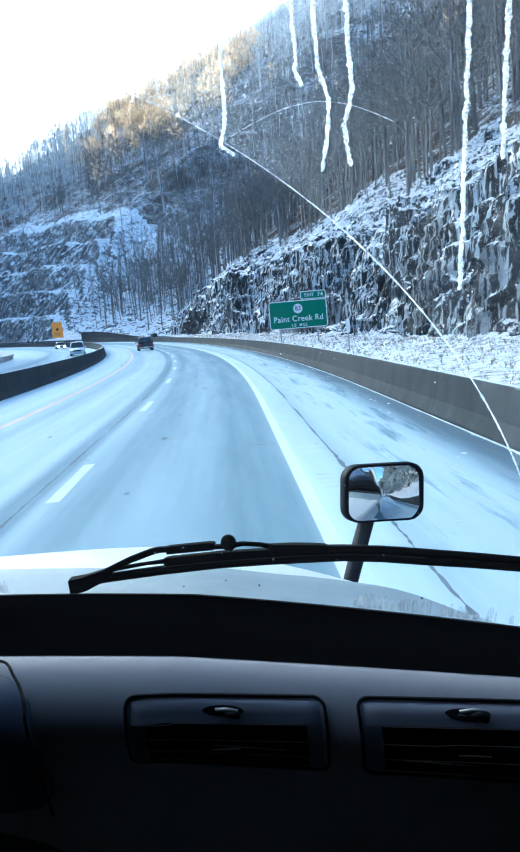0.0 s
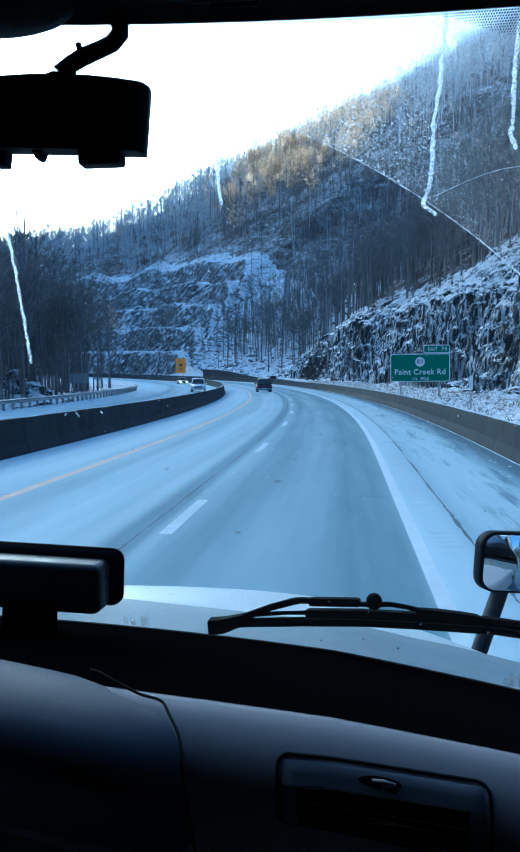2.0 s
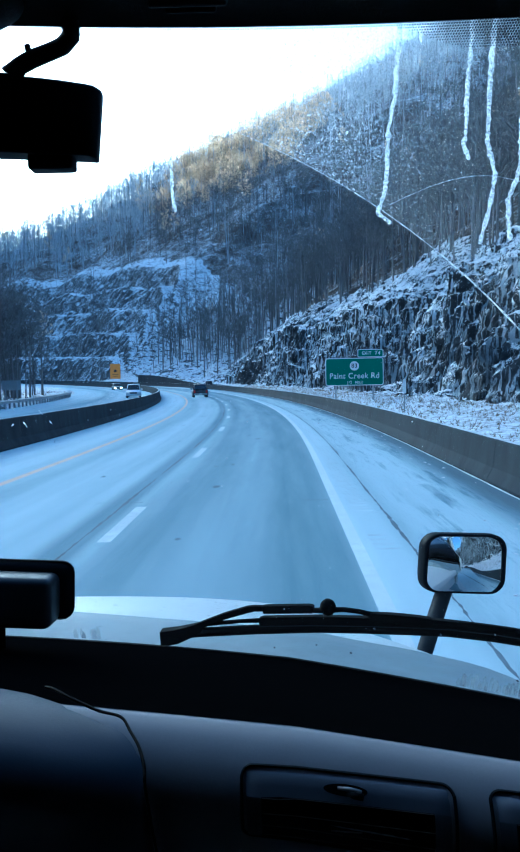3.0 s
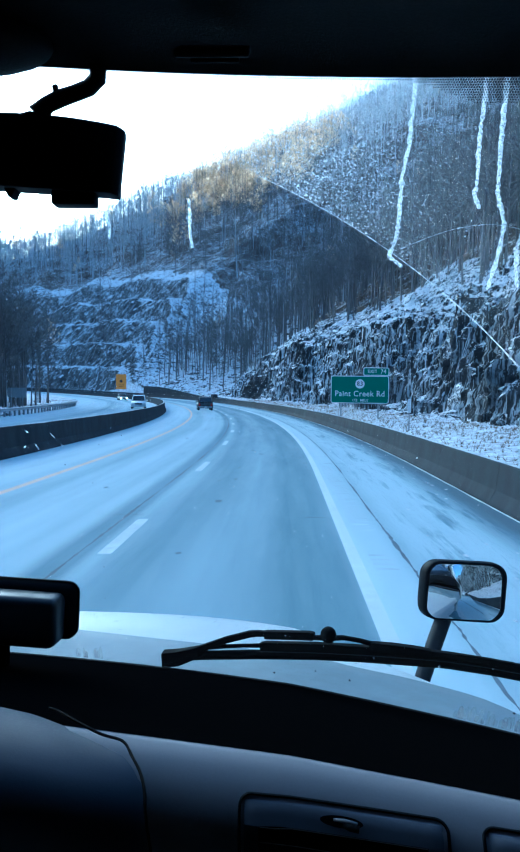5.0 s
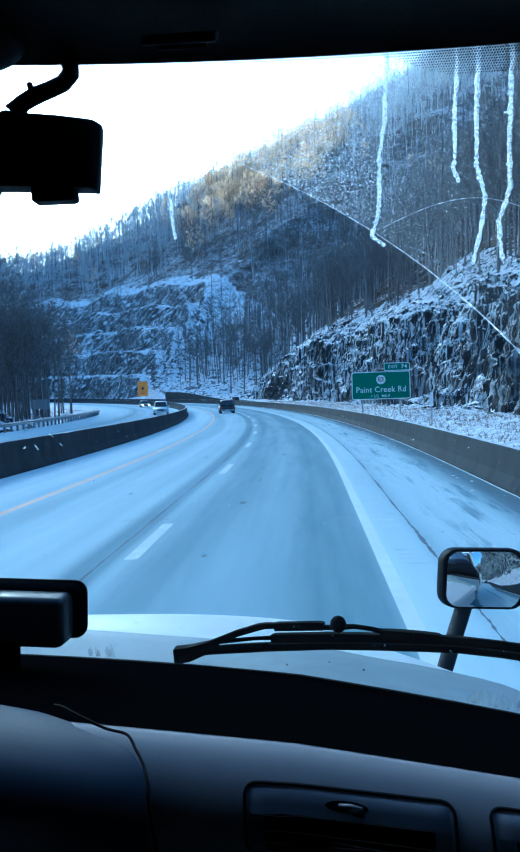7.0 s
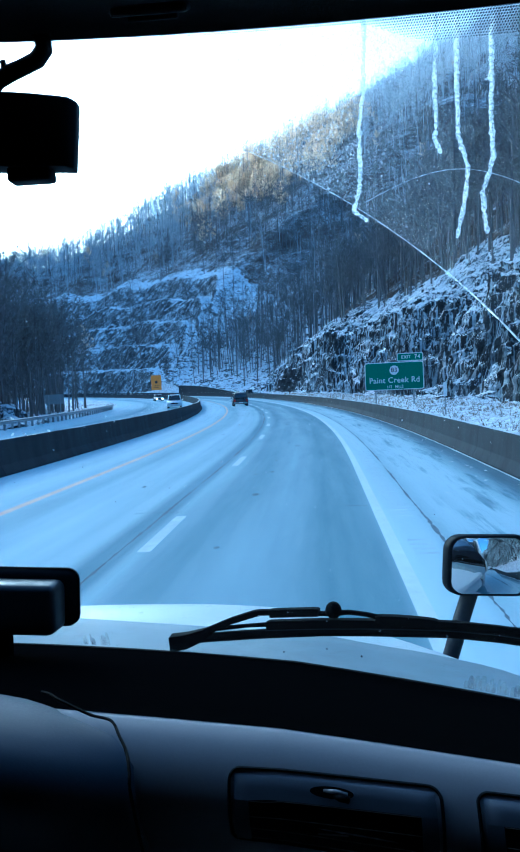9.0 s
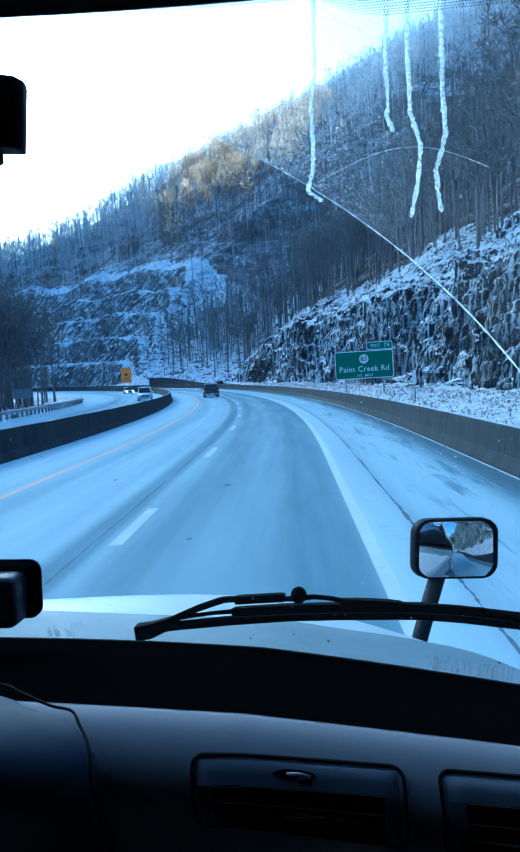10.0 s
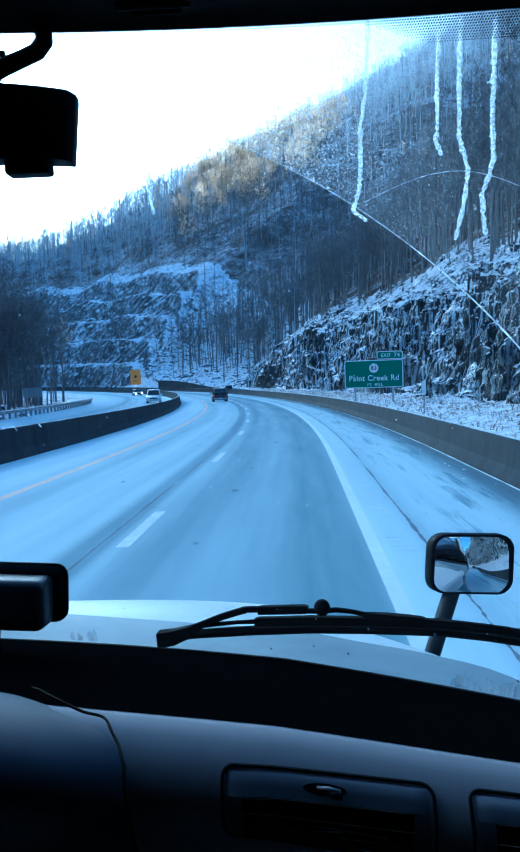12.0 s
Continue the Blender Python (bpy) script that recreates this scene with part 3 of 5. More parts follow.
plant("valley_thicket", THICKET, spots, "dark tangled thicket of bare saplings beside the highway")

# ---------------------------------------------------------------- ice on the rock cut


def ice_material():
    n = Nodes("cliff_ice")
    a = n.noise(0.8, 5, 0.6, n.place((3, 3, 0.3)))
    return n.done(n.ramp(a, [(0.3, (0.22, 0.25, 0.28)), (0.65, (0.6, 0.64, 0.68))]), 0.35, 0, a, 0.5, 0.1)


M_ICE = ice_material()
V, F = [], []
rnd = random.Random(4)
for _ in range(480):
    s = rnd.choice((rnd.uniform(34, 72), rnd.uniform(50, 150)))
    if fbm(s * 0.11, 6.0) < -0.05:
        continue
    out = Vector(on(s, -1)) - Vector(on(s, 0))
    tng = Vector((-out.y, out.x, 0))
    top = 13.6 + 3.4 * rnd.uniform(0.3, 1.0)
    foot = max(12.9, top - rnd.uniform(0.25, 1.1))
    w0, ph = 0.04 + 0.16 * rnd.random() ** 2, rnd.uniform(0, 50)
    deep = rnd.uniform(0.45, 0.95)
    m = max(5, int((top - foot) / 0.16))
    for i in range(m + 1):
        e = top + (foot - top) * i / m
        c = Vector(on(s + 0.12 * fbm(e * 1.3, ph), e, hill(s, e))) + out * (deep - 0.4 * (top - e) + 0.15 * fbm(e * 1.5, ph + 3))
        w = w0 * (1 - 0.8 * (i / m) ** 1.5) * (1 + 0.5 * fbm(e * 3.5, ph + 9))
        base = len(V)
        for k in range(5):
            a = math.pi * k / 4
            V.append(tuple(c + tng * (w * math.cos(a)) + out * (0.8 * w * math.sin(a))))
        if i:
            for k in range(4):
                F.append((base - 5 + k, base - 4 + k, base + 1 + k, base + k))
tagged(from_arrays("cliff_ice", V, F, M_ICE, None, True), "frozen seeps hanging in ribs on the rock cut", "ice", kind="stuff")

# dry grass and twigs poking through the snow of the verge
V, F = [], []
for _ in range(9000):
    s, e = rnd.uniform(6, 160), 5.2 + 8.5 * rnd.random() ** 0.8
    p = Vector(on(s, e, hill(s, e) - 0.03))
    if _ % 4 == 0:
        s, e = rnd.uniform(20, 170), -23.5 - 9 * rnd.random()
        p = Vector(on(s, e, valley(s, e) - 0.03))
    for _k in range(3):
        q = p + Vector((rnd.uniform(-.14, .14), rnd.uniform(-.14, .14), rnd.uniform(0.05, 0.24)))
        b = len(V)
        V.extend([tuple(p + Vector((0.012, 0, 0))), tuple(p - Vector((0.012, 0, 0))), tuple(q)])
        F.append((b, b + 1, b + 2))
M_GRASS = plain("dead_grass", (0.21, 0.16, 0.10), 0.9, vary=0.4, scale=3)
tagged(from_arrays("dead_grass", V, F, M_GRASS), "dead brown grass poking through verge snow", "grass", kind="stuff")

# snow-capped heap of rock at the edge of the thicket
bank = tagged(empty("rock_heap", on(76, -28.6, -0.3)), "heap of dark boulders capped with snow", "rocks")
rnd = random.Random(17)
for k in range(26):
    bm = bmesh.new()
    r = rnd.uniform(0.5, 1.3)
    bmesh.ops.create_icosphere(bm, subdivisions=2, radius=r)
    a, d = rnd.uniform(0, 6.28), rnd.uniform(0, 3.2)
    c = Vector((d * math.cos(a), d * math.sin(a) * 0.8, max(0.2, 2.6 - 0.75 * d) * rnd.uniform(0.4, 1.0)))
    for v in bm.verts:
        v.co = v.co * (1 + 0.35 * noise.noise(v.co * 1.4 + c * 3)) + c
        v.co.z *= 0.95
    part("boulder", bm, M_ROCK, bank)

# ---------------------------------------------------------------- walls along the road


def jersey(e, half_top, half_base, height):
    return [(e - half_base, 0.0), (e - half_base, 0.08), (e - half_top - 0.07, 0.33), (e - half_top, height - 0.02), (e - half_top + 0.02, height), (e + half_top - 0.02, height), (e + half_top, height - 0.02),
            (e + half_top + 0.07, 0.33), (e + half_base, 0.08), (e + half_base, 0.0)]


def concrete_wall(name, e, height, a, b, length, label):
    """A barrier of cast lengths with narrow joints, each length a piece."""
    wall = tagged(empty(name), label, "barrier", kind="structure")
    s = a
    while s < b:
        prof = jersey(e, 0.09, 0.3, height)
        rows = [[on(s + 0.012 + (length - 0.024) * i / 2, pe, pz - 0.02) for pe, pz in prof] for i in range(3)]
        v, f = sheet([r[::-1] for r in rows])
        n = len(prof)
        f.append(tuple(range(n)))
        f.append(tuple(range(2 * n, 3 * n))[::-1])
        from_arrays("barrier_length", v, f, M_CONC, wall)
        s += length
    return wall


concrete_wall("wall_right", 4.4, 0.91, -20, 420, 6.1, "weathered concrete barrier along the shoulder")
concrete_wall("wall_median", -9.6, 1.07, -20, 420, 6.1, "stained concrete median barrier dividing the highway")

# ---------------------------------------------------------------- painted lines
tagged(ribbon("edge_line", 0.75, 0.92, -40, 420, 0.0025, M_WHITE), "salt-worn white edge line", "road marking", kind="structure")
tagged(ribbon("median_line", -6.45, -6.25, -40, 420, 0.0025, M_YELLOW), "worn yellow line by the median", "road marking", kind="structure")
M_DASHW = plain("scuffed_white_dash", (0.54, 0.575, 0.585), 0.8, scale=5, vary=0.25, spec=0.2)
for d in range(26):
    s0 = 10.9 + 12.2 * d - 24.4
    ob = ribbon("lane_dash", -2.71, -2.52, s0, s0 + 3.1, 0.0025, M_DASHW, None, 1.6)
    tagged(ob, "short white lane dash worn by salt", "road marking", "lane dashes", "structure")
# the far carriageway's own lines
tagged(ribbon("far_edge_line", -20.6, -20.4, -20, 360, 0.0025, M_DASHW), "faint white edge line of the far carriageway", "road marking", kind="structure")
tagged(ribbon("far_median_line", -12.5, -12.3, -20, 360, 0.0025, M_YELLOW), "worn yellow line of the far carriageway", "road marking", kind="structure")
for d in range(22):
    s0 = 34 + 12.2 * d
    tagged(ribbon("lane_dash", -16.5, -16.3, s0, s0 + 3.1, 0.0025, M_DASHW, None, 1.6), "short white lane dash worn by salt", "road marking", "lane dashes", "structure")
# dry salt swept against the barrier's foot
rows = []
for s in steps(-20, 200, 0.4, 2.0, 60):
    w = 0.012 + 0.035 * max(0.0, 0.5 + fbm(s * 0.5, 6.0) + 0.4 * fbm(s * 2.1, 2.0))
    rows.append([on(s, 4.08 - w, 0.004), on(s, 4.09, 0.012)])
tagged(from_arrays("salt_line", *sheet(rows), M_DASHW), "thin line of dry salt along the barrier's foot", "salt", kind="structure")
# tar joints between the slabs
M_TAR = plain("tar_joint", (0.13, 0.15, 0.17), 0.8, scale=3, vary=0.4, spec=0.2)


def wavy(name, e, width, a, b, label, seed):
    rnd = random.Random(seed)
    rows = []
    for s in steps(a, b, 0.11, 1.5, 45):
        c = e + 0.012 * fbm(s * 0.35, seed) + 0.02 * fbm(s * 3.1, seed + 2)
        w = width * max(0.05, 0.6 + 0.9 * fbm(s * 0.3, seed + 4) + 1.1 * fbm(s * 4.5, seed + 8))
        rows.append([on(s, c - w / 2, 0.003), on(s, c + w / 2, 0.003)])
    return tagged(from_arrays(name, *sheet(rows), M_TAR), label, "road joint", kind="structure")


wavy("lane_joint", -2.98, 0.06, -20, 130, "dark open joint beside the lane dashes", 3)
wavy("shoulder_joint", 1.54, 0.055, -20, 120, "dark broken joint running along the shoulder", 7)
V, F = [], []
for i in range(14):
    s0 = 14.5 + 11.8 * i
    for e in even(-9.2, 4.3, 60):
        if fbm(e * 0.5, i * 3.7) < 0.16 or 0.7 < e < 1.0:
            continue
        w, b = 0.012 + 0.02 * abs(fbm(e * 1.5, i * 1.9)), len(V)
        V.extend([on(s0 + 0.05 * fbm(q, i) - z * w, q, 0.002) for z, q in ((1, e), (1, e + 0.225), (-1, e + 0.225), (-1, e))])
        F.append((b, b + 1, b + 2, b + 3))
tagged(from_arrays("cross_joints", V, F, M_TAR), "thin broken joints across the concrete slabs", "road joint", kind="structure")
# dark drips in the wheel lane
V, F = [], []
rnd = random.Random(61)
for i in range(18):
    s, e = 9 + 70 * rnd.random() ** 1.3, rnd.choice((rnd.gauss(-0.9, 0.12), rnd.gauss(-1.4, 0.3), rnd.gauss(-4.6, 0.3)))
    r, b = rnd.uniform(0.03, 0.11), len(V)
    V.extend([on(s + 2.2 * r * q * math.cos(a), e + r * q * math.sin(a), 0.0022) for a, q in [(k * math.pi / 5, rnd.uniform(0.6, 1.2)) for k in range(10)]])
    F.append(tuple(range(b, b + 10)))
tagged(from_arrays("road_stains", V, F, plain("drip_stain", (0.15, 0.18, 0.2), 0.8, scale=20, vary=0.3, spec=0.1)), "small dark drip stains on the salted lane", "stain", kind="stuff")
# grooves milled into the shoulder, drifted over in places
V, F = [], []
for i in range(150):
    s = 3 + 0.3 * i
    if fbm(s * 0.22, 3.3) < -0.08:
        continue
    b, e1 = len(V), 1.36 + 0.06 * fbm(i * 0.9, 1.0)
    V.extend([on(s, 1.05, 0.002), on(s, e1, 0.002), on(s + 0.1, e1, 0.002), on(s + 0.1, 1.05, 0.002)])
    F.append((b, b + 1, b + 2, b + 3))
M_GROOVE = plain("groove", (0.44, 0.5, 0.535), 0.8, scale=3, vary=0.3)
tagged(from_arrays("rumble_strip", V, F, M_GROOVE), "shallow rumble grooves filled with snow", "rumble strip", kind="stuff")

# clods of frozen slush thrown onto the shoulders
V, F = [], []
rnd = random.Random(31)
for _ in range(260):
    s = 4 + 120 * rnd.random() ** 1.4
    e = rnd.choice((rnd.uniform(2.0, 4.3), rnd.gauss(3.6, 0.5), rnd.gauss(-8.3, 0.5)))
    if not (0.95 < e < 4.4 or -9.2 < e < -6.7):
        continue
    r, h = rnd.uniform(0.012, 0.045), rnd.uniform(0.004, 0.014)
    c = Vector(on(s, e, 0.001))
    b = len(V)
    n = 7
    st = rnd.uniform(1.0, 2.6)
    for k in range(n):
        a = 2 * math.pi * k / n
        q = r * rnd.uniform(0.7, 1.3)
        V.append(tuple(c + Vector((q * math.cos(a), q * st * math.sin(a), 0))))
    for k in range(n):
        x, y, z = V[b + k]
        V.append((c.x + (x - c.x) * 0.55, c.y + (y - c.y) * 0.55, z + h * rnd.uniform(0.6, 1.2)))
    F += [(b + k, b + (k + 1) % n, b + n + (k + 1) % n, b + n + k) for k in range(n)] + [tuple(range(b + n, b + 2 * n))]
M_SLUSH = plain("frozen_slush", (0.54, 0.55, 0.565), 0.8, scale=14, vary=0.25, spec=0.2)
tagged(from_arrays("slush_clods", V, F, M_SLUSH), "small clods of frozen grey slush on the shoulders", "slush", kind="stuff")

# ---------------------------------------------------------------- guard rail


def guard_rail(a, b, e):
    rail = tagged(empty("guard_rail"), "galvanised guard rail on posts at the far shoulder", "guard rail")
    prof = [(0.0, 0.42), (0.06, 0.46), (0.06, 0.52), (0.0, 0.57), (0.06, 0.62), (0.06, 0.68), (0.0, 0.72), (-0.03, 0.72), (-0.03, 0.42)]
    rows = [[on(s, e + pe, pz + 0.05) for pe, pz in prof] for s in steps(a, b, 2, 2)]
    from_arrays("beam", *sheet(rows), M_STEEL, rail, label="ribbed steel beam")
    s = a + 0.5
    bm = bmesh.new()
    box(bm, -0.08, 0.08, -0.09, 0.09, -0.3, 0.78, 0.01, 1)
    first = part("post", bm, M_STEEL, rail)
    first.location = on(s, e - 0.12)
    while s < b - 2:
        s += 1.9
        o = first.copy()
        scene.collection.objects.link(o)
        o.parent = rail
        o.location = on(s, e - 0.12)
    return rail


guard_rail(-30, 124, -22.3)

# ---------------------------------------------------------------- signs
M_GREEN = plain("green_sign_sheeting", (0.005, 0.16, 0.085), 0.4, scale=2, vary=0.08)
M_SIGNW = plain("white_sign_sheeting", (0.78, 0.8, 0.8), 0.45, scale=2, vary=0.05)
M_ORANGE = plain("orange_sign_sheeting", (0.85, 0.30, 0.02), 0.5, scale=1.2, vary=0.12)
M_SIGNK = plain("black_sign_ink", (0.02, 0.02, 0.02), 0.5)
M_ALU = plain("dull_aluminium", (0.33, 0.35, 0.36), 0.55, 0.6, scale=3)


def rounded(bm, x0, x1, z0, z1, r, y, depth):
    """A rounded plate facing -y."""
    pts = []
    for cx, cz, a0 in ((x1 - r, z1 - r, 0), (x0 + r, z1 - r, 90), (x0 + r, z0 + r, 180), (x1 - r, z0 + r, 270)):
        for k in range(5):
            a = radians(a0 + 22.5 * k)
            pts.append((cx + r * math.cos(a), cz + r * math.sin(a)))
    f = [bm.verts.new((x, y, z)) for x, z in pts]
    b = [bm.verts.new((x, y + depth, z)) for x, z in pts]
    n = len(pts)
    bm.faces.new(f)
    bm.faces.new(b[::-1])
    for k in range(n):
        bm.faces.new((f[k], b[k], b[(k + 1) % n], f[(k + 1) % n]))


def lettering(name, text, size, x, y, z, material, parent, squeeze=1.0):
    cu = bpy.data.curves.new(name, "FONT")
    cu.body, cu.size, cu.align_x, cu.align_y, cu.extrude = text, size, "CENTER", "CENTER", 0.004
    cu.offset = 0.012 * size
    cu.space_character = 1.08
    tmp = bpy.data.objects.new(name, cu)
    scene.collection.objects.link(tmp)
    me = bpy.data.meshes.new_from_object(tmp.evaluated_get(bpy.context.evaluated_depsgraph_get()))
    bpy.data.objects.remove(tmp)
    me.materials.clear()
    me.materials.append(material)
    ob = new(name, me)
    ob.parent = parent
    ob.matrix_local = pose(x, y, z, 90, 0, 0) @ Matrix.Diagonal((squeeze, 1, 1, 1))
    return ob


def exit_sign():
    s, e = 62, 7.2
    x, y, z = on(s, e, hill(s, e))
    ob = tagged(empty("exit_sign", (x, y, 0), -1), "green exit guide sign with white lettering on steel posts", "road sign")
    W, z0, z1 = 4.5, 1.68, 3.82
    for name, a0, a1, b0, b1, r in (("panel", -W / 2, W / 2, z0, z1, 0.18), ("exit_tab", 0.25, W / 2, z1 + 0.03, z1 + 0.66, 0.12)):
        bm = bmesh.new()
        rounded(bm, a0, a1, b0, b1, r, 0, 0.04)
        edge = part(name, bm, M_SIGNW, ob, "white-edged sign panel")
        bm = bmesh.new()
        rounded(bm, a0 + 0.06, a1 - 0.06, b0 + 0.06, b1 - 0.06, r * 0.7, -0.004, 0.004)
        part("face", bm, M_GREEN, edge, "green reflective face")
    lettering("place_lettering", "Paint Creek Rd", 0.62, 0, -0.007, 2.42, M_SIGNW, ob, 0.93)
    lettering("exit_lettering", "EXIT", 0.36, 0.95, -0.007, z1 + 0.34, M_SIGNW, ob, 0.95)
    lettering("number_lettering", "74", 0.44, 1.8, -0.007, z1 + 0.34, M_SIGNW, ob)
    lettering("distance_lettering", "1/2", 0.30, -0.4, -0.007, 1.92, M_SIGNW, ob)
    lettering("unit_lettering", "MILE", 0.30, 0.35, -0.007, 1.92, M_SIGNW, ob)
    bm = bmesh.new()
    bmesh.ops.create_circle(bm, cap_ends=True, segments=28, radius=0.36, matrix=pose(0.0, -0.008, 3.2, 90, 0, 0))
    part("route_disc", bm, M_SIGNW, ob, "white route disc")
    lettering("route_lettering", "83", 0.46, 0, -0.011, 3.2, M_SIGNK, ob)
    for px in (-1.45, 1.45):
        bm = bmesh.new()
        box(bm, px - 0.06, px + 0.06, 0.05, 0.2, z - 0.3, 3.7, 0.01, 1)
        part("post", bm, M_STEEL, ob)
    return ob


exit_sign()


def work_sign():
    s, e = 259, 7.4
    x, y, z = on(s, e, hill(s, e))
    ob = tagged(empty("work_sign", (x, y, z), heading(s) * 0.35), "tall orange road-work sign on two posts", "road sign")
    bm = bmesh.new()
    rounded(bm, -1.6, 1.6, 1.2, 5.9, 0.15, 0, 0.05)
    part("panel", bm, M_ORANGE, ob)
    bm = bmesh.new()
    bmesh.ops.create_circle(bm, cap_ends=True, segments=20, radius=0.45, matrix=pose(0, -0.006, 3.7, 90, 0, 0))
    part("symbol", bm, M_SIGNK, ob, "dark round symbol")
    for k, w in enumerate((0.9, 0.7)):
        bm = bmesh.new()
        box(bm, -w, w, -0.008, 0, 2.5 - 0.55 * k, 2.62 - 0.55 * k)
        part("text_bar", bm, M_SIGNK, ob)
    for px in (-0.8, 0.8):
        bm = bmesh.new()
        box(bm, px - 0.07, px + 0.07, 0.06, 0.2, -0.4, 5.0)
        part("post", bm, M_STEEL, ob)


work_sign()


def back_sign():
    s, e = 88, -25.0
    x, y, z = on(s, e, valley(s, e))
    ob = tagged(empty("far_side_sign", (x, y, z), 4), "bare metal back of a sign facing oncoming traffic", "road sign")
    bm = bmesh.new()
    rounded(bm, -1.0, 1.0, 1.3, 2.35, 0.08, 0, 0.03)
    part("panel", bm, M_ALU, ob)
    for px in (-0.62, 0.62):
        bm = bmesh.new()
        box(bm, px - 0.05, px + 0.05, -0.11, -0.004, -0.3, 2.3)
        part("post", bm, M_STEEL, ob)


back_sign()


def marker_post(s, e):
    x, y, z = on(s, e, hill(s, e))
    ob = tagged(empty("marker_post", (x, y, z)), "slim roadside marker post with a white plate", "marker post")
    bm = bmesh.new()
    box(bm, -0.03, 0.03, -0.03, 0.03, -0.3, 1.5)
    part("post", bm, M_STEEL, ob)
    bm = bmesh.new()
    rounded(bm, -0.09, 0.09, 1.0, 1.75, 0.05, -0.05, 0.015)
    part("plate", bm, M_SIGNW, ob, "white reflector plate")


marker_post(43, 7.0)

# ---------------------------------------------------------------- retaining wall at the bend
rows = []
for i, s in enumerate(steps(178, 236, 3, 3)):
    h = 1.0 + 1.9 * smooth_step(178, 230, s)
    rows.append([on(s, e, zz) for e, zz in ((5.6, 0), (5.6, h), (6.0, h), (6.0, 0))])
v, f = sheet([r[::-1] for r in rows])
f += [(0, 1, 2, 3), tuple(range(len(v) - 4, len(v)))[::-1]]
tagged(from_arrays("retaining_wall", v, f, M_CONC), "low concrete retaining wall rising behind the barrier", "wall", kind="structure")
x, y, z = on(170, 7.0, 0.3)
culvert = tagged(empty("drain_headwall", (x, y, z), heading(170)), "dark concrete drain headwall half covered with snow", "culvert")
bm = bmesh.new()
box(bm, -1.0, 3.2, -0.5, 0.5, -0.5, 1.0, 0.05)
for v in bm.verts:
    v.co.z -= 0.35 * max(0, v.co.x)
part("headwall", bm, M_TAR, culvert)
bm = bmesh.new()
box(bm, -1.5, -0.9, -0.8, 0.8, -0.5, 1.7, 0.04)
part("end_block", bm, M_CONC, culvert, "pale concrete end block")
culvert.scale = (1.6, 1.6, 0.8)

# ---------------------------------------------------------------- vehicles
M_GLASSD = plain("dark_car_glass", (0.01, 0.012, 0.015), 0.08, spec=0.6, bump=0)
M_TYRE = plain("tyre_rubber", (0.02, 0.02, 0.021), 0.85)
M_LAMPR = plain("red_lamp_lens", (0.45, 0.02, 0.02), 0.25)
M_LAMPW = plain("clear_lamp_lens", (0.7, 0.7, 0.68), 0.15)


def paint(name, color):
    return plain(name, color, 0.3, 0.1, 0.2, 2.5, 0.05)


def headlight_material():
    n = Nodes("lit_headlamp")
    n.bsdf.inputs["Emission Color"].default_value = (1.0, 0.9, 0.7, 1)
    n.bsdf.inputs["Emission Strength"].default_value = 12
    return n.done((0.8, 0.8, 0.78), 0.2)


M_LIT = headlight_material()


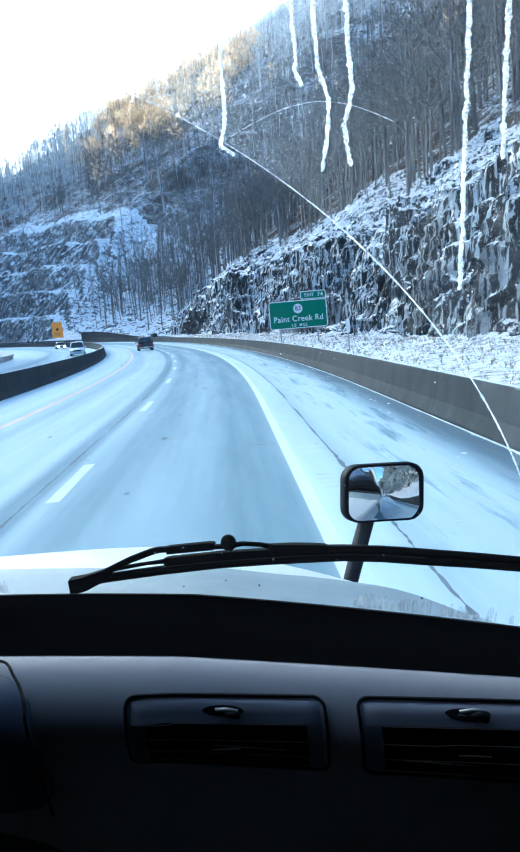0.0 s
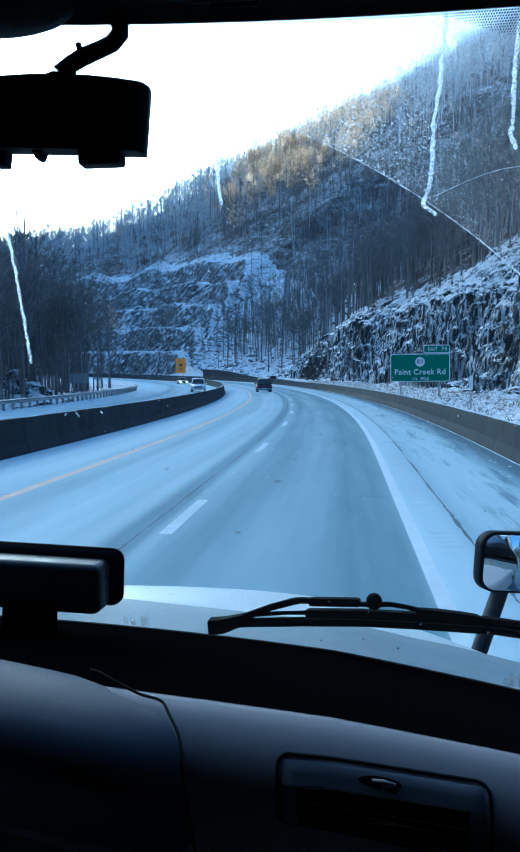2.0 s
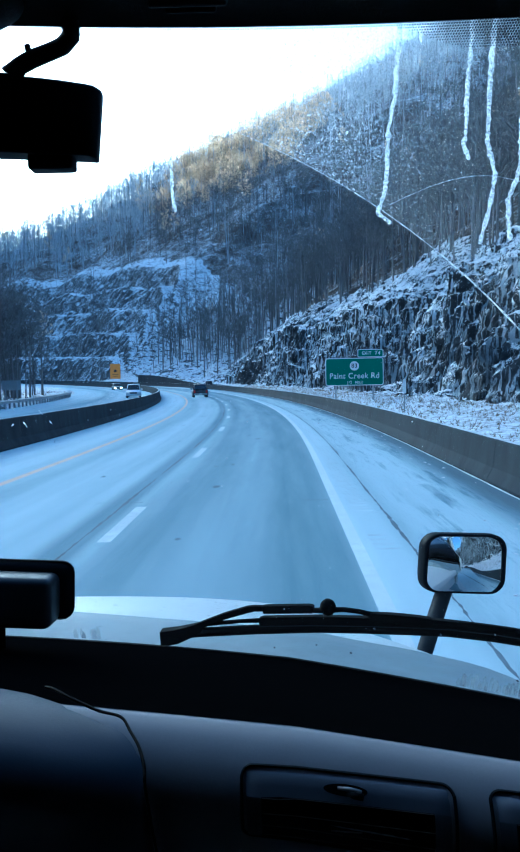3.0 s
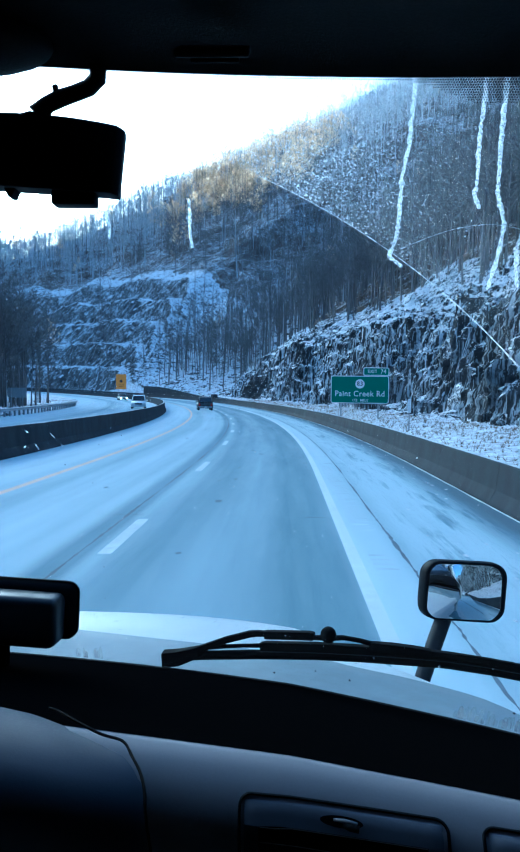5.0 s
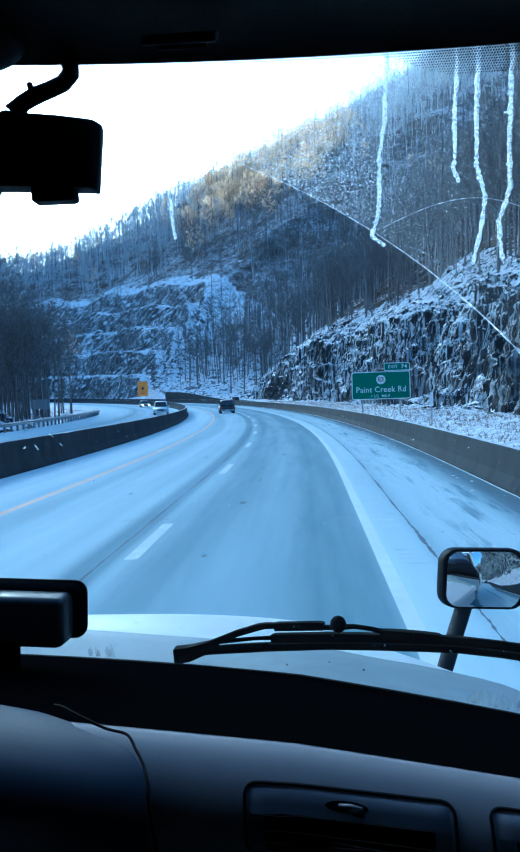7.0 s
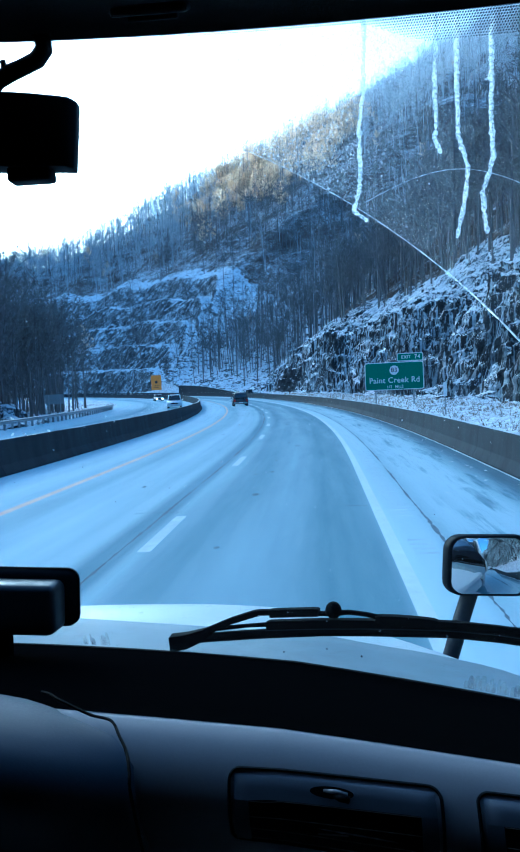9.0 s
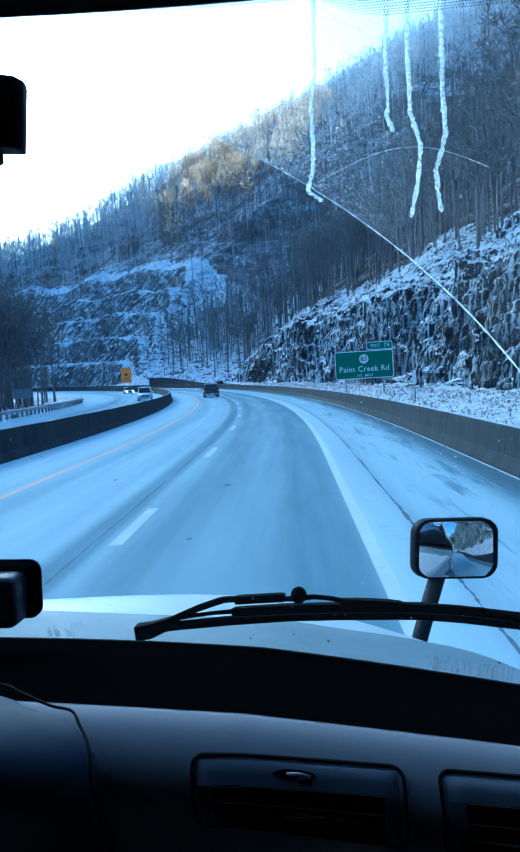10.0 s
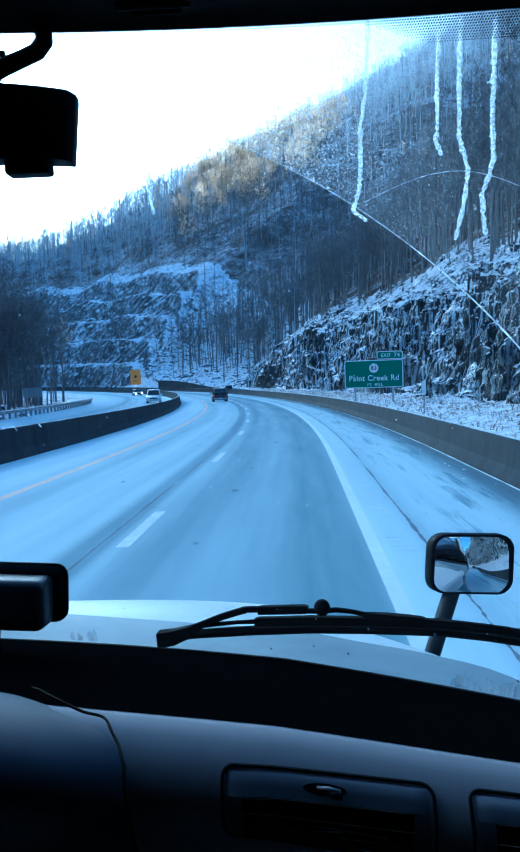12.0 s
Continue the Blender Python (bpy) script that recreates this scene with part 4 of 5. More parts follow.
def vehicle(name, label, s, e, rz, body_mat, length, width, height, pickup=False, lit=False):
    """A parked-still road vehicle. Its nose points to +y."""
    x, y, z = on(s, e)
    ob = tagged(empty(name, (x, y, z), rz), label, "car")
    L, Wd, Hh = length / 2, width / 2, height
    belt = Hh * 0.55
    prof = [(-L, 0.38), (-L + 0.03, belt - 0.05), (-L + 0.15, belt), (L - 1.25, belt), (L - 0.2, belt - 0.16), (L, belt - 0.35), (L, 0.36), (L - 0.2, 0.26), (-L + 0.2, 0.28)]
    bm = bmesh.new()
    ringl = [bm.verts.new((-Wd, py, pz)) for py, pz in prof]
    ringr = [bm.verts.new((Wd, py, pz)) for py, pz in prof]
    n = len(prof)
    bm.faces.new(ringl[::-1])
    bm.faces.new(ringr)
    for k in range(n):
        bm.faces.new((ringl[k], ringl[(k + 1) % n], ringr[(k + 1) % n], ringr[k]))
    bmesh.ops.recalc_face_normals(bm, faces=bm.faces)
    bmesh.ops.bevel(bm, geom=list(bm.edges), offset=0.05, segments=2, affect="EDGES")
    body = part("body", bm, body_mat, ob, "", True)
    back = -L + 1.9 if pickup else -L + 0.12
    cabp = [(back, belt - 0.02), (back + (0.12 if pickup else 0.35), Hh - 0.08), (back + 0.6, Hh), (L - 2.2, Hh - 0.03), (L - 1.3, belt - 0.02)]
    bm = bmesh.new()
    a = [bm.verts.new((-Wd * (0.94 if pz < belt else 0.78), py, pz)) for py, pz in cabp]
    b = [bm.verts.new((Wd * (0.94 if pz < belt else 0.78), py, pz)) for py, pz in cabp]
    n = len(cabp)
    bm.faces.new(a[::-1])
    bm.faces.new(b)
    for k in range(n):
        bm.faces.new((a[k], a[(k + 1) % n], b[(k + 1) % n], b[k]))
    bmesh.ops.recalc_face_normals(bm, faces=bm.faces)
    bmesh.ops.bevel(bm, geom=list(bm.edges), offset=0.04, segments=2, affect="EDGES")
    part("cabin", bm, body_mat, ob, "", True)

    def pane(name, y0, z0, y1, z1, w0, w1, lift):
        bm = bmesh.new()
        q = [bm.verts.new(p) for p in ((-w0, y0, z0), (w0, y0, z0), (w1, y1, z1), (-w1, y1, z1))]
        f = bm.faces.new(q)
        f.normal_update()
        bmesh.ops.translate(bm, vec=Vector((0, lift, 0.012)), verts=bm.verts)
        part(name, bm, M_GLASSD, ob, "dark glass")
    hb = back + (0.02 if pickup else 0.05)
    pane("rear_window", hb + 0.02, belt + 0.06, back + (0.1 if pickup else 0.3), Hh - 0.14, Wd * 0.8, Wd * 0.68, -0.02)
    pane("windscreen", L - 1.36, belt + 0.05, L - 2.08, Hh - 0.1, Wd * 0.82, Wd * 0.7, 0.03)
    for side in (-1, 1):
        bm = bmesh.new()
        q = [bm.verts.new(p) for p in ((side * Wd * 0.945, back + 0.35, belt + 0.06), (side * Wd * 0.945, L - 1.6, belt + 0.06), (side * Wd * 0.81, L - 2.25, Hh - 0.14), (side * Wd * 0.81, back + 0.6, Hh - 0.14))]
        bm.faces.new(q)
        part("side_window", bm, M_GLASSD, ob, "dark glass")
        bm = bmesh.new()
        box(bm, side * Wd - 0.2 * side - 0.09, side * Wd - 0.2 * side + 0.09, -L - 0.02, -L + 0.06, belt - 0.4, belt - 0.08, 0.02)
        part("tail_lamp", bm, M_LAMPR, ob, "red tail lamp")
        bm = bmesh.new()
        box(bm, side * Wd - 0.3 * side - 0.16, side * Wd - 0.3 * side + 0.16, L - 0.05, L + 0.025, belt - 0.42, belt - 0.26, 0.03)
        part("headlamp", bm, M_LIT if lit else M_LAMPW, ob, "lit headlamp" if lit else "clear headlamp")
        bm = bmesh.new()
        box(bm, side * (Wd + 0.1) - 0.09, side * (Wd + 0.1) + 0.09, L - 1.75, L - 1.62, belt + 0.02, belt + 0.2, 0.03)
        part("side_mirror", bm, body_mat, ob)
        for wy in (-L + 0.9, L - 0.9):
            bm = bmesh.new()
            bmesh.ops.create_cone(bm, cap_ends=True, segments=20, radius1=0.36, radius2=0.36, depth=0.24, matrix=Matrix.Translation((side * (Wd - 0.14), wy, 0.36)) @ Matrix.Rotation(radians(90), 4, "Y"))
            wheel = part("wheel", bm, M_TYRE, ob, "black tyre", False)
            bm = bmesh.new()
            bmesh.ops.create_cone(bm, cap_ends=True, segments=16, radius1=0.2, radius2=0.17, depth=0.03, matrix=Matrix.Translation((side * (Wd - 0.005), wy, 0.36)) @ Matrix.Rotation(radians(90), 4, "Y"))
            part("rim", bm, M_ALU, wheel, "grey rim")
    bm = bmesh.new()
    box(bm, -Wd + 0.1, Wd - 0.1, -L - 0.06, -L + 0.05, 0.36, 0.52, 0.03)
    part("rear_bumper", bm, M_ALU, ob, "salt-grey bumper")
    bm = bmesh.new()
    box(bm, -0.24, 0.24, -L - 0.075, -L - 0.06, 0.38, 0.5)
    part("number_plate", bm, M_SIGNW, ob, "pale number plate")
    bm = bmesh.new()
    box(bm, -Wd * 0.5, Wd * 0.5, L - 0.02, L + 0.02, belt - 0.45, belt - 0.27, 0.02)
    part("grille", bm, M_BLACK, ob, "black grille")
    return ob


vehicle("suv", "dark grey sport utility car driving ahead on the salted highway", 106, -4.3, heading(106), paint("dark_grey_paint", (0.03, 0.032, 0.035)), 4.8, 1.95, 1.78)
vehicle("pickup", "white pickup truck coming the other way", 112, -13.0, heading(112) + 180, paint("white_paint", (0.7, 0.72, 0.74)), 5.6, 2.0, 1.85, True)
vehicle("sedan", "dark oncoming sedan with lit headlamps", 178, -13.4, heading(178) + 180, paint("black_paint", (0.015, 0.016, 0.018)), 4.7, 1.85, 1.45, False, True)

# ---------------------------------------------------------------- the truck's cab


def glass_y(x, z):
    return 1.60 - 0.15 * (x + 0.9) ** 2 - 0.55 * (z - 1.71)


def glass(x, z, out=0.0):
    """A point on the windscreen, out metres outside it."""
    return Vector((x, glass_y(x, z) + out * 0.876, z + out * 0.482))


def sill(x):
    return 1.672 - (0.1 * x if x > 0 else 0.03 * x)


def header(x):
    return 2.602 - 0.10 * x


def edge_y(x):
    return 1.03 - 0.22 * x - 0.05 * x * x


def edge_z(x):
    return 1.742 - (0.065 if x > 0 else 0.015) * x


XS = [-1.9 + 0.05 * i for i in range(52)]
FASCIA = [(0.0, 0.0), (-0.012, -0.001), (-0.035, -0.010), (-0.062, -0.030), (-0.077, -0.057), (-0.078, -0.080), (-0.062, -0.110), (-0.030, -0.155), (0.01, -0.25), (0.09, -0.45), (0.18, -0.8)]
ARC = [0.0]
for (a0, b0), (a1, b1) in zip(FASCIA, FASCIA[1:]):
    ARC.append(ARC[-1] + math.hypot(a1 - a0, b1 - b0))


def fascia(x, t, out=0.0):
    """A point on the dashboard's face, t metres down from its upper edge."""
    i = max(k for k in range(len(ARC) - 1) if ARC[k] <= t)
    f = (t - ARC[i]) / (ARC[i + 1] - ARC[i])
    (a0, b0), (a1, b1) = FASCIA[i], FASCIA[i + 1]
    dy, dz = a0 + (a1 - a0) * f, b0 + (b1 - b0) * f
    ny, nz = (b1 - b0), -(a1 - a0)
    ln = math.hypot(ny, nz)
    return Vector((x, edge_y(x) + dy + out * ny / ln, edge_z(x) + dz + out * nz / ln))


# slat colour is raised and warmed for the light caught on the edges
M_SLAT = plain("lit_vent_slat", (0.2, 0.17, 0.14), 0.5, spec=0.2)
M_VENT = plain("dark_vent_plastic", (0.125, 0.135, 0.165), 0.6, scale=260, bump=0.07, vary=0.06, spec=0.2)
M_LEVER = plain("grey_lever", (0.26, 0.26, 0.27), 0.35)
M_STALK = plain("dusty_black_plastic", (0.008, 0.010, 0.014), 0.55, scale=60, vary=0.4, spec=0.2)
# dash plastic again, darkened for the weaker light on the instrument housing
M_DASH_SHADED = plain("shaded_dash_plastic", (0.062, 0.07, 0.094), 0.65, scale=260, bump=0.07, vary=0.06, spec=0.25)
# grey for the darker reflection on the hood's rear, varied with dirt
M_HOOD_SHADED = plain("shaded_dirty_hood", (0.19, 0.23, 0.252), 0.6, scale=22, vary=0.3, bump=0.03)
M_GLOSSK = plain("satin_black_plastic", (0.008, 0.01, 0.014), 0.42, bump=0.03, spec=0.3)

dashboard = tagged(empty("dashboard"), "grey moulded truck dashboard with black top pad", "dashboard")
rows = []
for i in range(9):
    f = i / 8
    rows.append([(x, glass_y(x, sill(x)) * (1 - f) + (edge_y(x) - 0.001) * f - 0.012 * (1 - f), sill(x) * (1 - f) + (edge_z(x) + 0.0005) * f + 0.010 * math.sin(math.pi * f) - 0.003 * (1 - f)) for x in XS])
from_arrays("top_pad", *sheet(rows[::-1]), M_PAD, dashboard, True, "matt black top pad")
rows = [[tuple(fascia(x, t)) for x in XS] for t in (0, 0.006, 0.012, 0.025, 0.037, 0.05, 0.07, 0.09, 0.105, 0.125, 0.145, 0.17, 0.195, 0.23, 0.3, 0.4, 0.6, 0.85)]
from_arrays("face_panel", *sheet(rows[::-1]), M_DASH, dashboard, True, "grained grey plastic face")


def outline(x0, x1, t0, t1, r, out, n=6, lean=0.0):
    """Points round a rounded rectangle laid on the face."""
    pts = []
    for cx, ct, a0 in ((x1 - r, t0 + r, 0), (x0 + r, t0 + r, 90), (x0 + r, t1 - r, 180), (x1 - r, t1 - r, 270)):
        for k in range(n + 1):
            a = radians(a0 + 90 * k / n)
            pts.append((cx + r * math.cos(a), ct - r * math.sin(a)))
    full = []
    for (xa, ta), (xb, tb) in zip(pts, pts[1:] + pts[:1]):
        m = max(1, int(math.hypot(xb - xa, tb - ta) / 0.012))
        full += [(xa + (xb - xa) * k / m, ta + (tb - ta) * k / m) for k in range(m)]
    return [leaning(x, t, out) for x, t in full]


def leaning(x, t, out=0.0):
    """The vents sit level although the dashboard's edge falls away."""
    return fascia(x, t - 0.055 * (x + 0.064), out)


def air_vent(x0, x1, t0, t1):
    vent = tagged(empty("air_vent"), "square grey air vent with dark slats and a thumb lever", "air vent", "dashboard vents")
    # the dark gap round the housing
    pts = outline(x0, x1, t0, t1, 0.014, 0.0012)
    bm = bmesh.new()
    tube(bm, pts + pts[:1], 0.0021, 5)
    part("gap", bm, M_BLACK, vent, "dark shadow gap")
    # the housing itself, a little proud, framing the grille
    gx0, gx1, gt0 = x0 + 0.024, x1 - 0.024, t0 + 0.034
    cols = [x0 + 0.006, x0 + 0.012, gx0] + [gx0 + (gx1 - gx0) * k / 8 for k in range(1, 8)] + [gx1, x1 - 0.012, x1 - 0.006]
    lines = [t0 + 0.006, t0 + 0.010, t0 + 0.022, gt0]
    rows = [[tuple(leaning(x, t, 0.004 if 0 < i and 0 < j < len(cols) - 1 else 0.0005)) for j, x in enumerate(cols)] for i, t in enumerate(lines)]
    from_arrays("housing_top", *sheet(rows[::-1]), M_VENT, vent, True)
    for a, b in ((x0 + 0.006, gx0), (gx1, x1 - 0.006)):
        rows = [[tuple(leaning(x, t, 0.004)) for x in (a, (a + b) / 2, b)] for t in (gt0, gt0 + 0.02, gt0 + 0.045, t1 - 0.006)]
        from_arrays("housing_side", *sheet(rows[::-1]), M_VENT, vent, True)
    rows = [[tuple(leaning(gx0 + (gx1 - gx0) * k / 10, t, 0.0012)) for k in range(11)] for t in (gt0, gt0 + 0.012, gt0 + 0.024, gt0 + 0.036, gt0 + 0.048, t1 - 0.006)]
    from_arrays("grille_well", *sheet(rows[::-1]), M_BLACK, vent, False, "black recess")
    for k in range(4):
        t = gt0 + 0.001 + 0.0185 * k
        if t > t1 - 0.01:
            break
        bm = bmesh.new()
        tube(bm, [leaning(gx0 + 0.001 + (gx1 - gx0 - 0.002) * q / 10, t, 0.004) for q in range(11)], 0.0005, 5)
        part("slat", bm, M_SLAT, vent)
    xm = (x0 + x1) / 2
    bm = bmesh.new()
    tube(bm, [leaning(x, gt0 + 0.029, 0.006) for x in (xm - 0.018, xm + 0.018)], 0.0008, 6)
    part("slat_tab", bm, M_SLAT, vent)
    # the thumb lever in its oval dish
    ring = [leaning(xm + 0.026 * math.cos(a), t0 + 0.0195 + 0.0068 * math.sin(a), 0.0045) for a in [2 * math.pi * k / 20 for k in range(21)]]
    bm = bmesh.new()
    bm.faces.new([bm.verts.new(p) for p in ring[:-1]])
    bmesh.ops.recalc_face_normals(bm, faces=bm.faces)
    part("dish", bm, M_BLACK, vent, "dark oval dish")
    bm = bmesh.new()
    tube(bm, [leaning(xm - 0.009, t0 + 0.018, 0.006), leaning(xm + 0.004, t0 + 0.018, 0.010), leaning(xm + 0.018, t0 + 0.0205, 0.011)], [0.0018, 0.0026, 0.0028], 8)
    part("lever", bm, M_LEVER, vent, "grey lever", True)
    # the lever's unlit front, its shade painted black
    bm = bmesh.new()
    tube(bm, [leaning(xm + 0.002, t0 + 0.0235, 0.007), leaning(xm + 0.010, t0 + 0.0245, 0.0115), leaning(xm + 0.0205, t0 + 0.0255, 0.011)], [0.002, 0.0044, 0.0042], 8)
    part("lever_shade", bm, M_BLACK, vent, "shaded front of the lever, painted black", True)
    return vent


air_vent(-0.064, 0.186, 0.069, 0.170)
air_vent(0.226, 0.476, 0.069, 0.170)

# instrument housing that swells out of the dashboard
rows = []
for i in range(90):
    q = i / 89
    x = -0.185 - 0.9 * q ** 1.5
    w = min(1, (-0.185 - x) / 0.42)
    sw = math.sqrt(max(0, w * (2 - w)))
    b, up = 0.004 + 0.10 * sw, 0.018 * sw * w
    zt, y0 = edge_z(x) - 0.03 + 0.038 * sw + up, edge_y(x)
    rows.append([(x, y0 + 0.16, zt - 0.09), (x, y0 + 0.07, zt - 0.03), (x, y0 + 0.03, zt - 0.011), (x, y0, zt - 0.002), (x, y0 - 0.03 - 0.2 * b, zt), (x, y0 - 0.055 - 0.6 * b, zt - 0.014), (x, y0 - 0.072 - 0.9 * b, zt - 0.045),
                 (x, y0 - 0.060 - 0.88 * b, zt - 0.085), (x, y0 - 0.02 - 0.7 * b, zt - 0.14), (x, y0 + 0.05 - 0.4 * b, zt - 0.26), (x, y0 + 0.03, zt - 0.6)])
from_arrays("instrument_cowl", *sheet(rows), M_DASH_SHADED, dashboard, True, "darker swelling instrument housing")

# loose charging cable
cable = tagged(empty("cable"), "thin black charging cable draped over the dashboard", "cable")
CP = [(-0.347, 1.118, 1.762), (-0.331, 1.105, 1.764), (-0.314, 1.084, 1.766), (-0.297, 1.071, 1.764), (-0.2564, 1.049, 1.7561), (-0.2217, 1.024, 1.7582), (-0.2025, 0.989, 1.7538), (-0.1865, 0.959, 1.747), (-0.1757, 0.929, 1.7361), (-0.1712, 0.914, 1.7109), (-0.155, 0.93, 1.58)]
fine = []
for i in range(len(CP) - 1):
    p0, p1, p2, p3 = [Vector(CP[max(0, min(len(CP) - 1, i + k))]) for k in (-1, 0, 1, 2)]
    for k in range(6):
        t = k / 6
        fine.append(0.5 * ((2 * p1) + (p2 - p0) * t + (2 * p0 - 5 * p1 + 4 * p2 - p3) * t * t + (3 * p1 - p0 - 3 * p2 + p3) * t ** 3))
bm = bmesh.new()
tube(bm, fine, 0.0020, 6)
part("cord", bm, M_RUBBER, cable, "", True)

# ---------------------------------------------------------------- roof lining, shell and walls
rows = []
for f, up, back in ((0, 0.0, 0.0), (0, 0.012, 0.012), (0, 0.03, 0.06), (0, 0.05, 0.16), (0, 0.07, 0.35), (0, 0.12, 0.8), (0, 0.16, 2.2)):
    rows.append([(x, glass_y(x, header(x)) - 0.012 - back, header(x) + up) for x in XS])
ceiling = from_arrays("ceiling", *sheet(rows), M_LINER, None, True)
tagged(ceiling, "dark cloth headliner over the windscreen", "ceiling", kind="structure")
hold = tagged(empty("overhead_latch"), "dark recessed latch plate in the headliner", "latch")
bm = bmesh.new()
box(bm, -0.043, 0.043, -0.018, 0.024, -0.006, 0.004, 0.003, 2, pose(-0.103, 0.925, 2.611, 28, 0, 0))
part("plate", bm, M_LINER, hold)
bm = bmesh.new()
box(bm, -0.028, 0.028, -0.007, 0.007, -0.009, 0.0, 0.002, 2, pose(-0.10, 0.922, 2.606, 28, 0, 0))
part("catch", bm, M_BLACK, hold, "black catch")
bm = bmesh.new()
bmesh.ops.create_uvsphere(bm, u_segments=24, v_segments=12, radius=0.09, matrix=Matrix.Translation((-0.412, 0.995, 2.647)) @ Matrix.Diagonal((1.15, 0.7, 0.33, 1)))
visor = tagged(empty("sun_visor"), "black sun visor folded against the headliner", "sun visor")
part("visor_body", bm, M_LINER, visor, "", True)

# the unseen sides are shut, without door windows, to keep the cab dark
shell = tagged(empty("cab_shell"), "white truck cab with dark inner lining", "truck cab")
for name, q, mat_ in (("back_wall", (-1.9, 0.7, -1.35, -1.28, 0.9, 2.9), M_LINER), ("blind_side_wall", (-1.97, -1.9, -1.3, 1.42, 0.9, 2.9), M_LINER), ("blind_side_wall", (0.66, 0.7, -1.3, 1.05, 0.9, 2.9), M_LINER), ("cab_floor", (-1.9, 0.66, -1.3, 1.2, 0.86, 0.9), M_LINER),
                      ("outer_roof", (-2.0, 0.75, -1.4, 0.85, 2.92, 2.98), M_HOOD), ("outer_back", (-2.0, 0.75, -1.45, -1.37, 0.7, 2.95), M_HOOD), ("outer_side", (0.71, 0.75, -1.4, 1.15, 0.7, 2.95), M_HOOD), ("outer_side", (-2.02, -1.98, -1.4, 1.4, 0.7, 2.95), M_HOOD)):
    bm = bmesh.new()
    box(bm, *q, 0.01, 1)
    part(name, bm, mat_, shell)

# ---------------------------------------------------------------- windscreen


def glass_material():
    n = Nodes("windscreen_glass")
    t = n.node("ShaderNodeBsdfTransparent")
    t.inputs["Color"].default_value = (0.93, 0.96, 0.97, 1)
    g = n.node("ShaderNodeBsdfGlossy", Roughness=0.02)
    fr = n.node("ShaderNodeFresnel", IOR=1.3)
    m = n.tree.nodes.new("ShaderNodeMixShader")
    n.link(n.math("MULTIPLY", fr.outputs["Fac"], 0.5), m.inputs[0])
    n.link(t.outputs[0], m.inputs[1])
    n.link(g.outputs[0], m.inputs[2])
    # a little dried salt stays even where the wiper has passed
    haze, m2 = n.node("ShaderNodeBsdfTranslucent"), n.tree.nodes.new("ShaderNodeMixShader")
    haze.inputs["Color"].default_value = (0.85, 0.87, 0.9, 1)
    n.link(n.gray(n.noise(5, 5), 0.3, 0.7, 0.0008, 0.004), m2.inputs[0])
    n.link(m.outputs[0], m2.inputs[1])
    n.link(haze.outputs[0], m2.inputs[2])
    n.link(m2.outputs[0], n.out.inputs["Surface"])
    return n.mat


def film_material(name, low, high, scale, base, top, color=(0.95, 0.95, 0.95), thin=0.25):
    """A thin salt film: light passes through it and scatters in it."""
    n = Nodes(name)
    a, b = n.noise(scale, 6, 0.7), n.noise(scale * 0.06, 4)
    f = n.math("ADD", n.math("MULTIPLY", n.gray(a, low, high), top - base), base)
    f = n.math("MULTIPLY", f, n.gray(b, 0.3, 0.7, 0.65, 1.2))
    # denser leftwards: the bright sky's haze is put into the film's density
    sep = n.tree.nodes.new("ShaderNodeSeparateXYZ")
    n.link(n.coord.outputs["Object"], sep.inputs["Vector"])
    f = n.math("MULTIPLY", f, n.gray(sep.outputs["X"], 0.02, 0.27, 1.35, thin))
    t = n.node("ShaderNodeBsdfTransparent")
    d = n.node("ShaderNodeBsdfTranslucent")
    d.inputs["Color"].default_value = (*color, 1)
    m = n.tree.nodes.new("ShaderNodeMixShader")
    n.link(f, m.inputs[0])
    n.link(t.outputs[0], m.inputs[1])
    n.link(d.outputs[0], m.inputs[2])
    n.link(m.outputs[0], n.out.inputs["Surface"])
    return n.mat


def streak_material():
    n = Nodes("frozen_wash")
    a = n.noise(330, 6, 0.75)
    col = n.ramp(a, [(0.3, (0.62, 0.66, 0.7)), (0.6, (0.93, 0.945, 0.96))])
    d, t = n.node("ShaderNodeBsdfTranslucent"), n.node("ShaderNodeBsdfTransparent")
    n.link(col, d.inputs["Color"])
    m2 = n.tree.nodes.new("ShaderNodeMixShader")
    n.link(n.gray(a, 0.4, 0.56, 0.36, 0.94), m2.inputs[0])
    n.link(t.outputs[0], m2.inputs[1])
    n.link(d.outputs[0], m2.inputs[2])
    n.link(m2.outputs[0], n.out.inputs["Surface"])
    return n.mat


M_GLASS = glass_material()
# dried salt, with glow towards the sky painted in by its falloff
M_FILM = film_material("salt_haze_film", 0.51, 0.64, 330, 0.04, 0.64)
M_STREAK = streak_material()
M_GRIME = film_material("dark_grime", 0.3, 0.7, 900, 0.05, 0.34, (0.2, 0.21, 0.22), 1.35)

screen = tagged(empty("windscreen"), "truck windscreen with a wiped arc through dried salt", "windscreen")
GX = [-1.85 + 0.06 * i for i in range(43)]
rows = [[tuple(glass(x, sill(x) - 0.03 + (header(x) + 0.05 - sill(x)) * j / 14)) for x in GX] for j in range(15)]
pane_ob = from_arrays("glass_pane", *sheet(rows), M_GLASS, screen, True, "clear curved glass")
pane_ob.visible_shadow = False

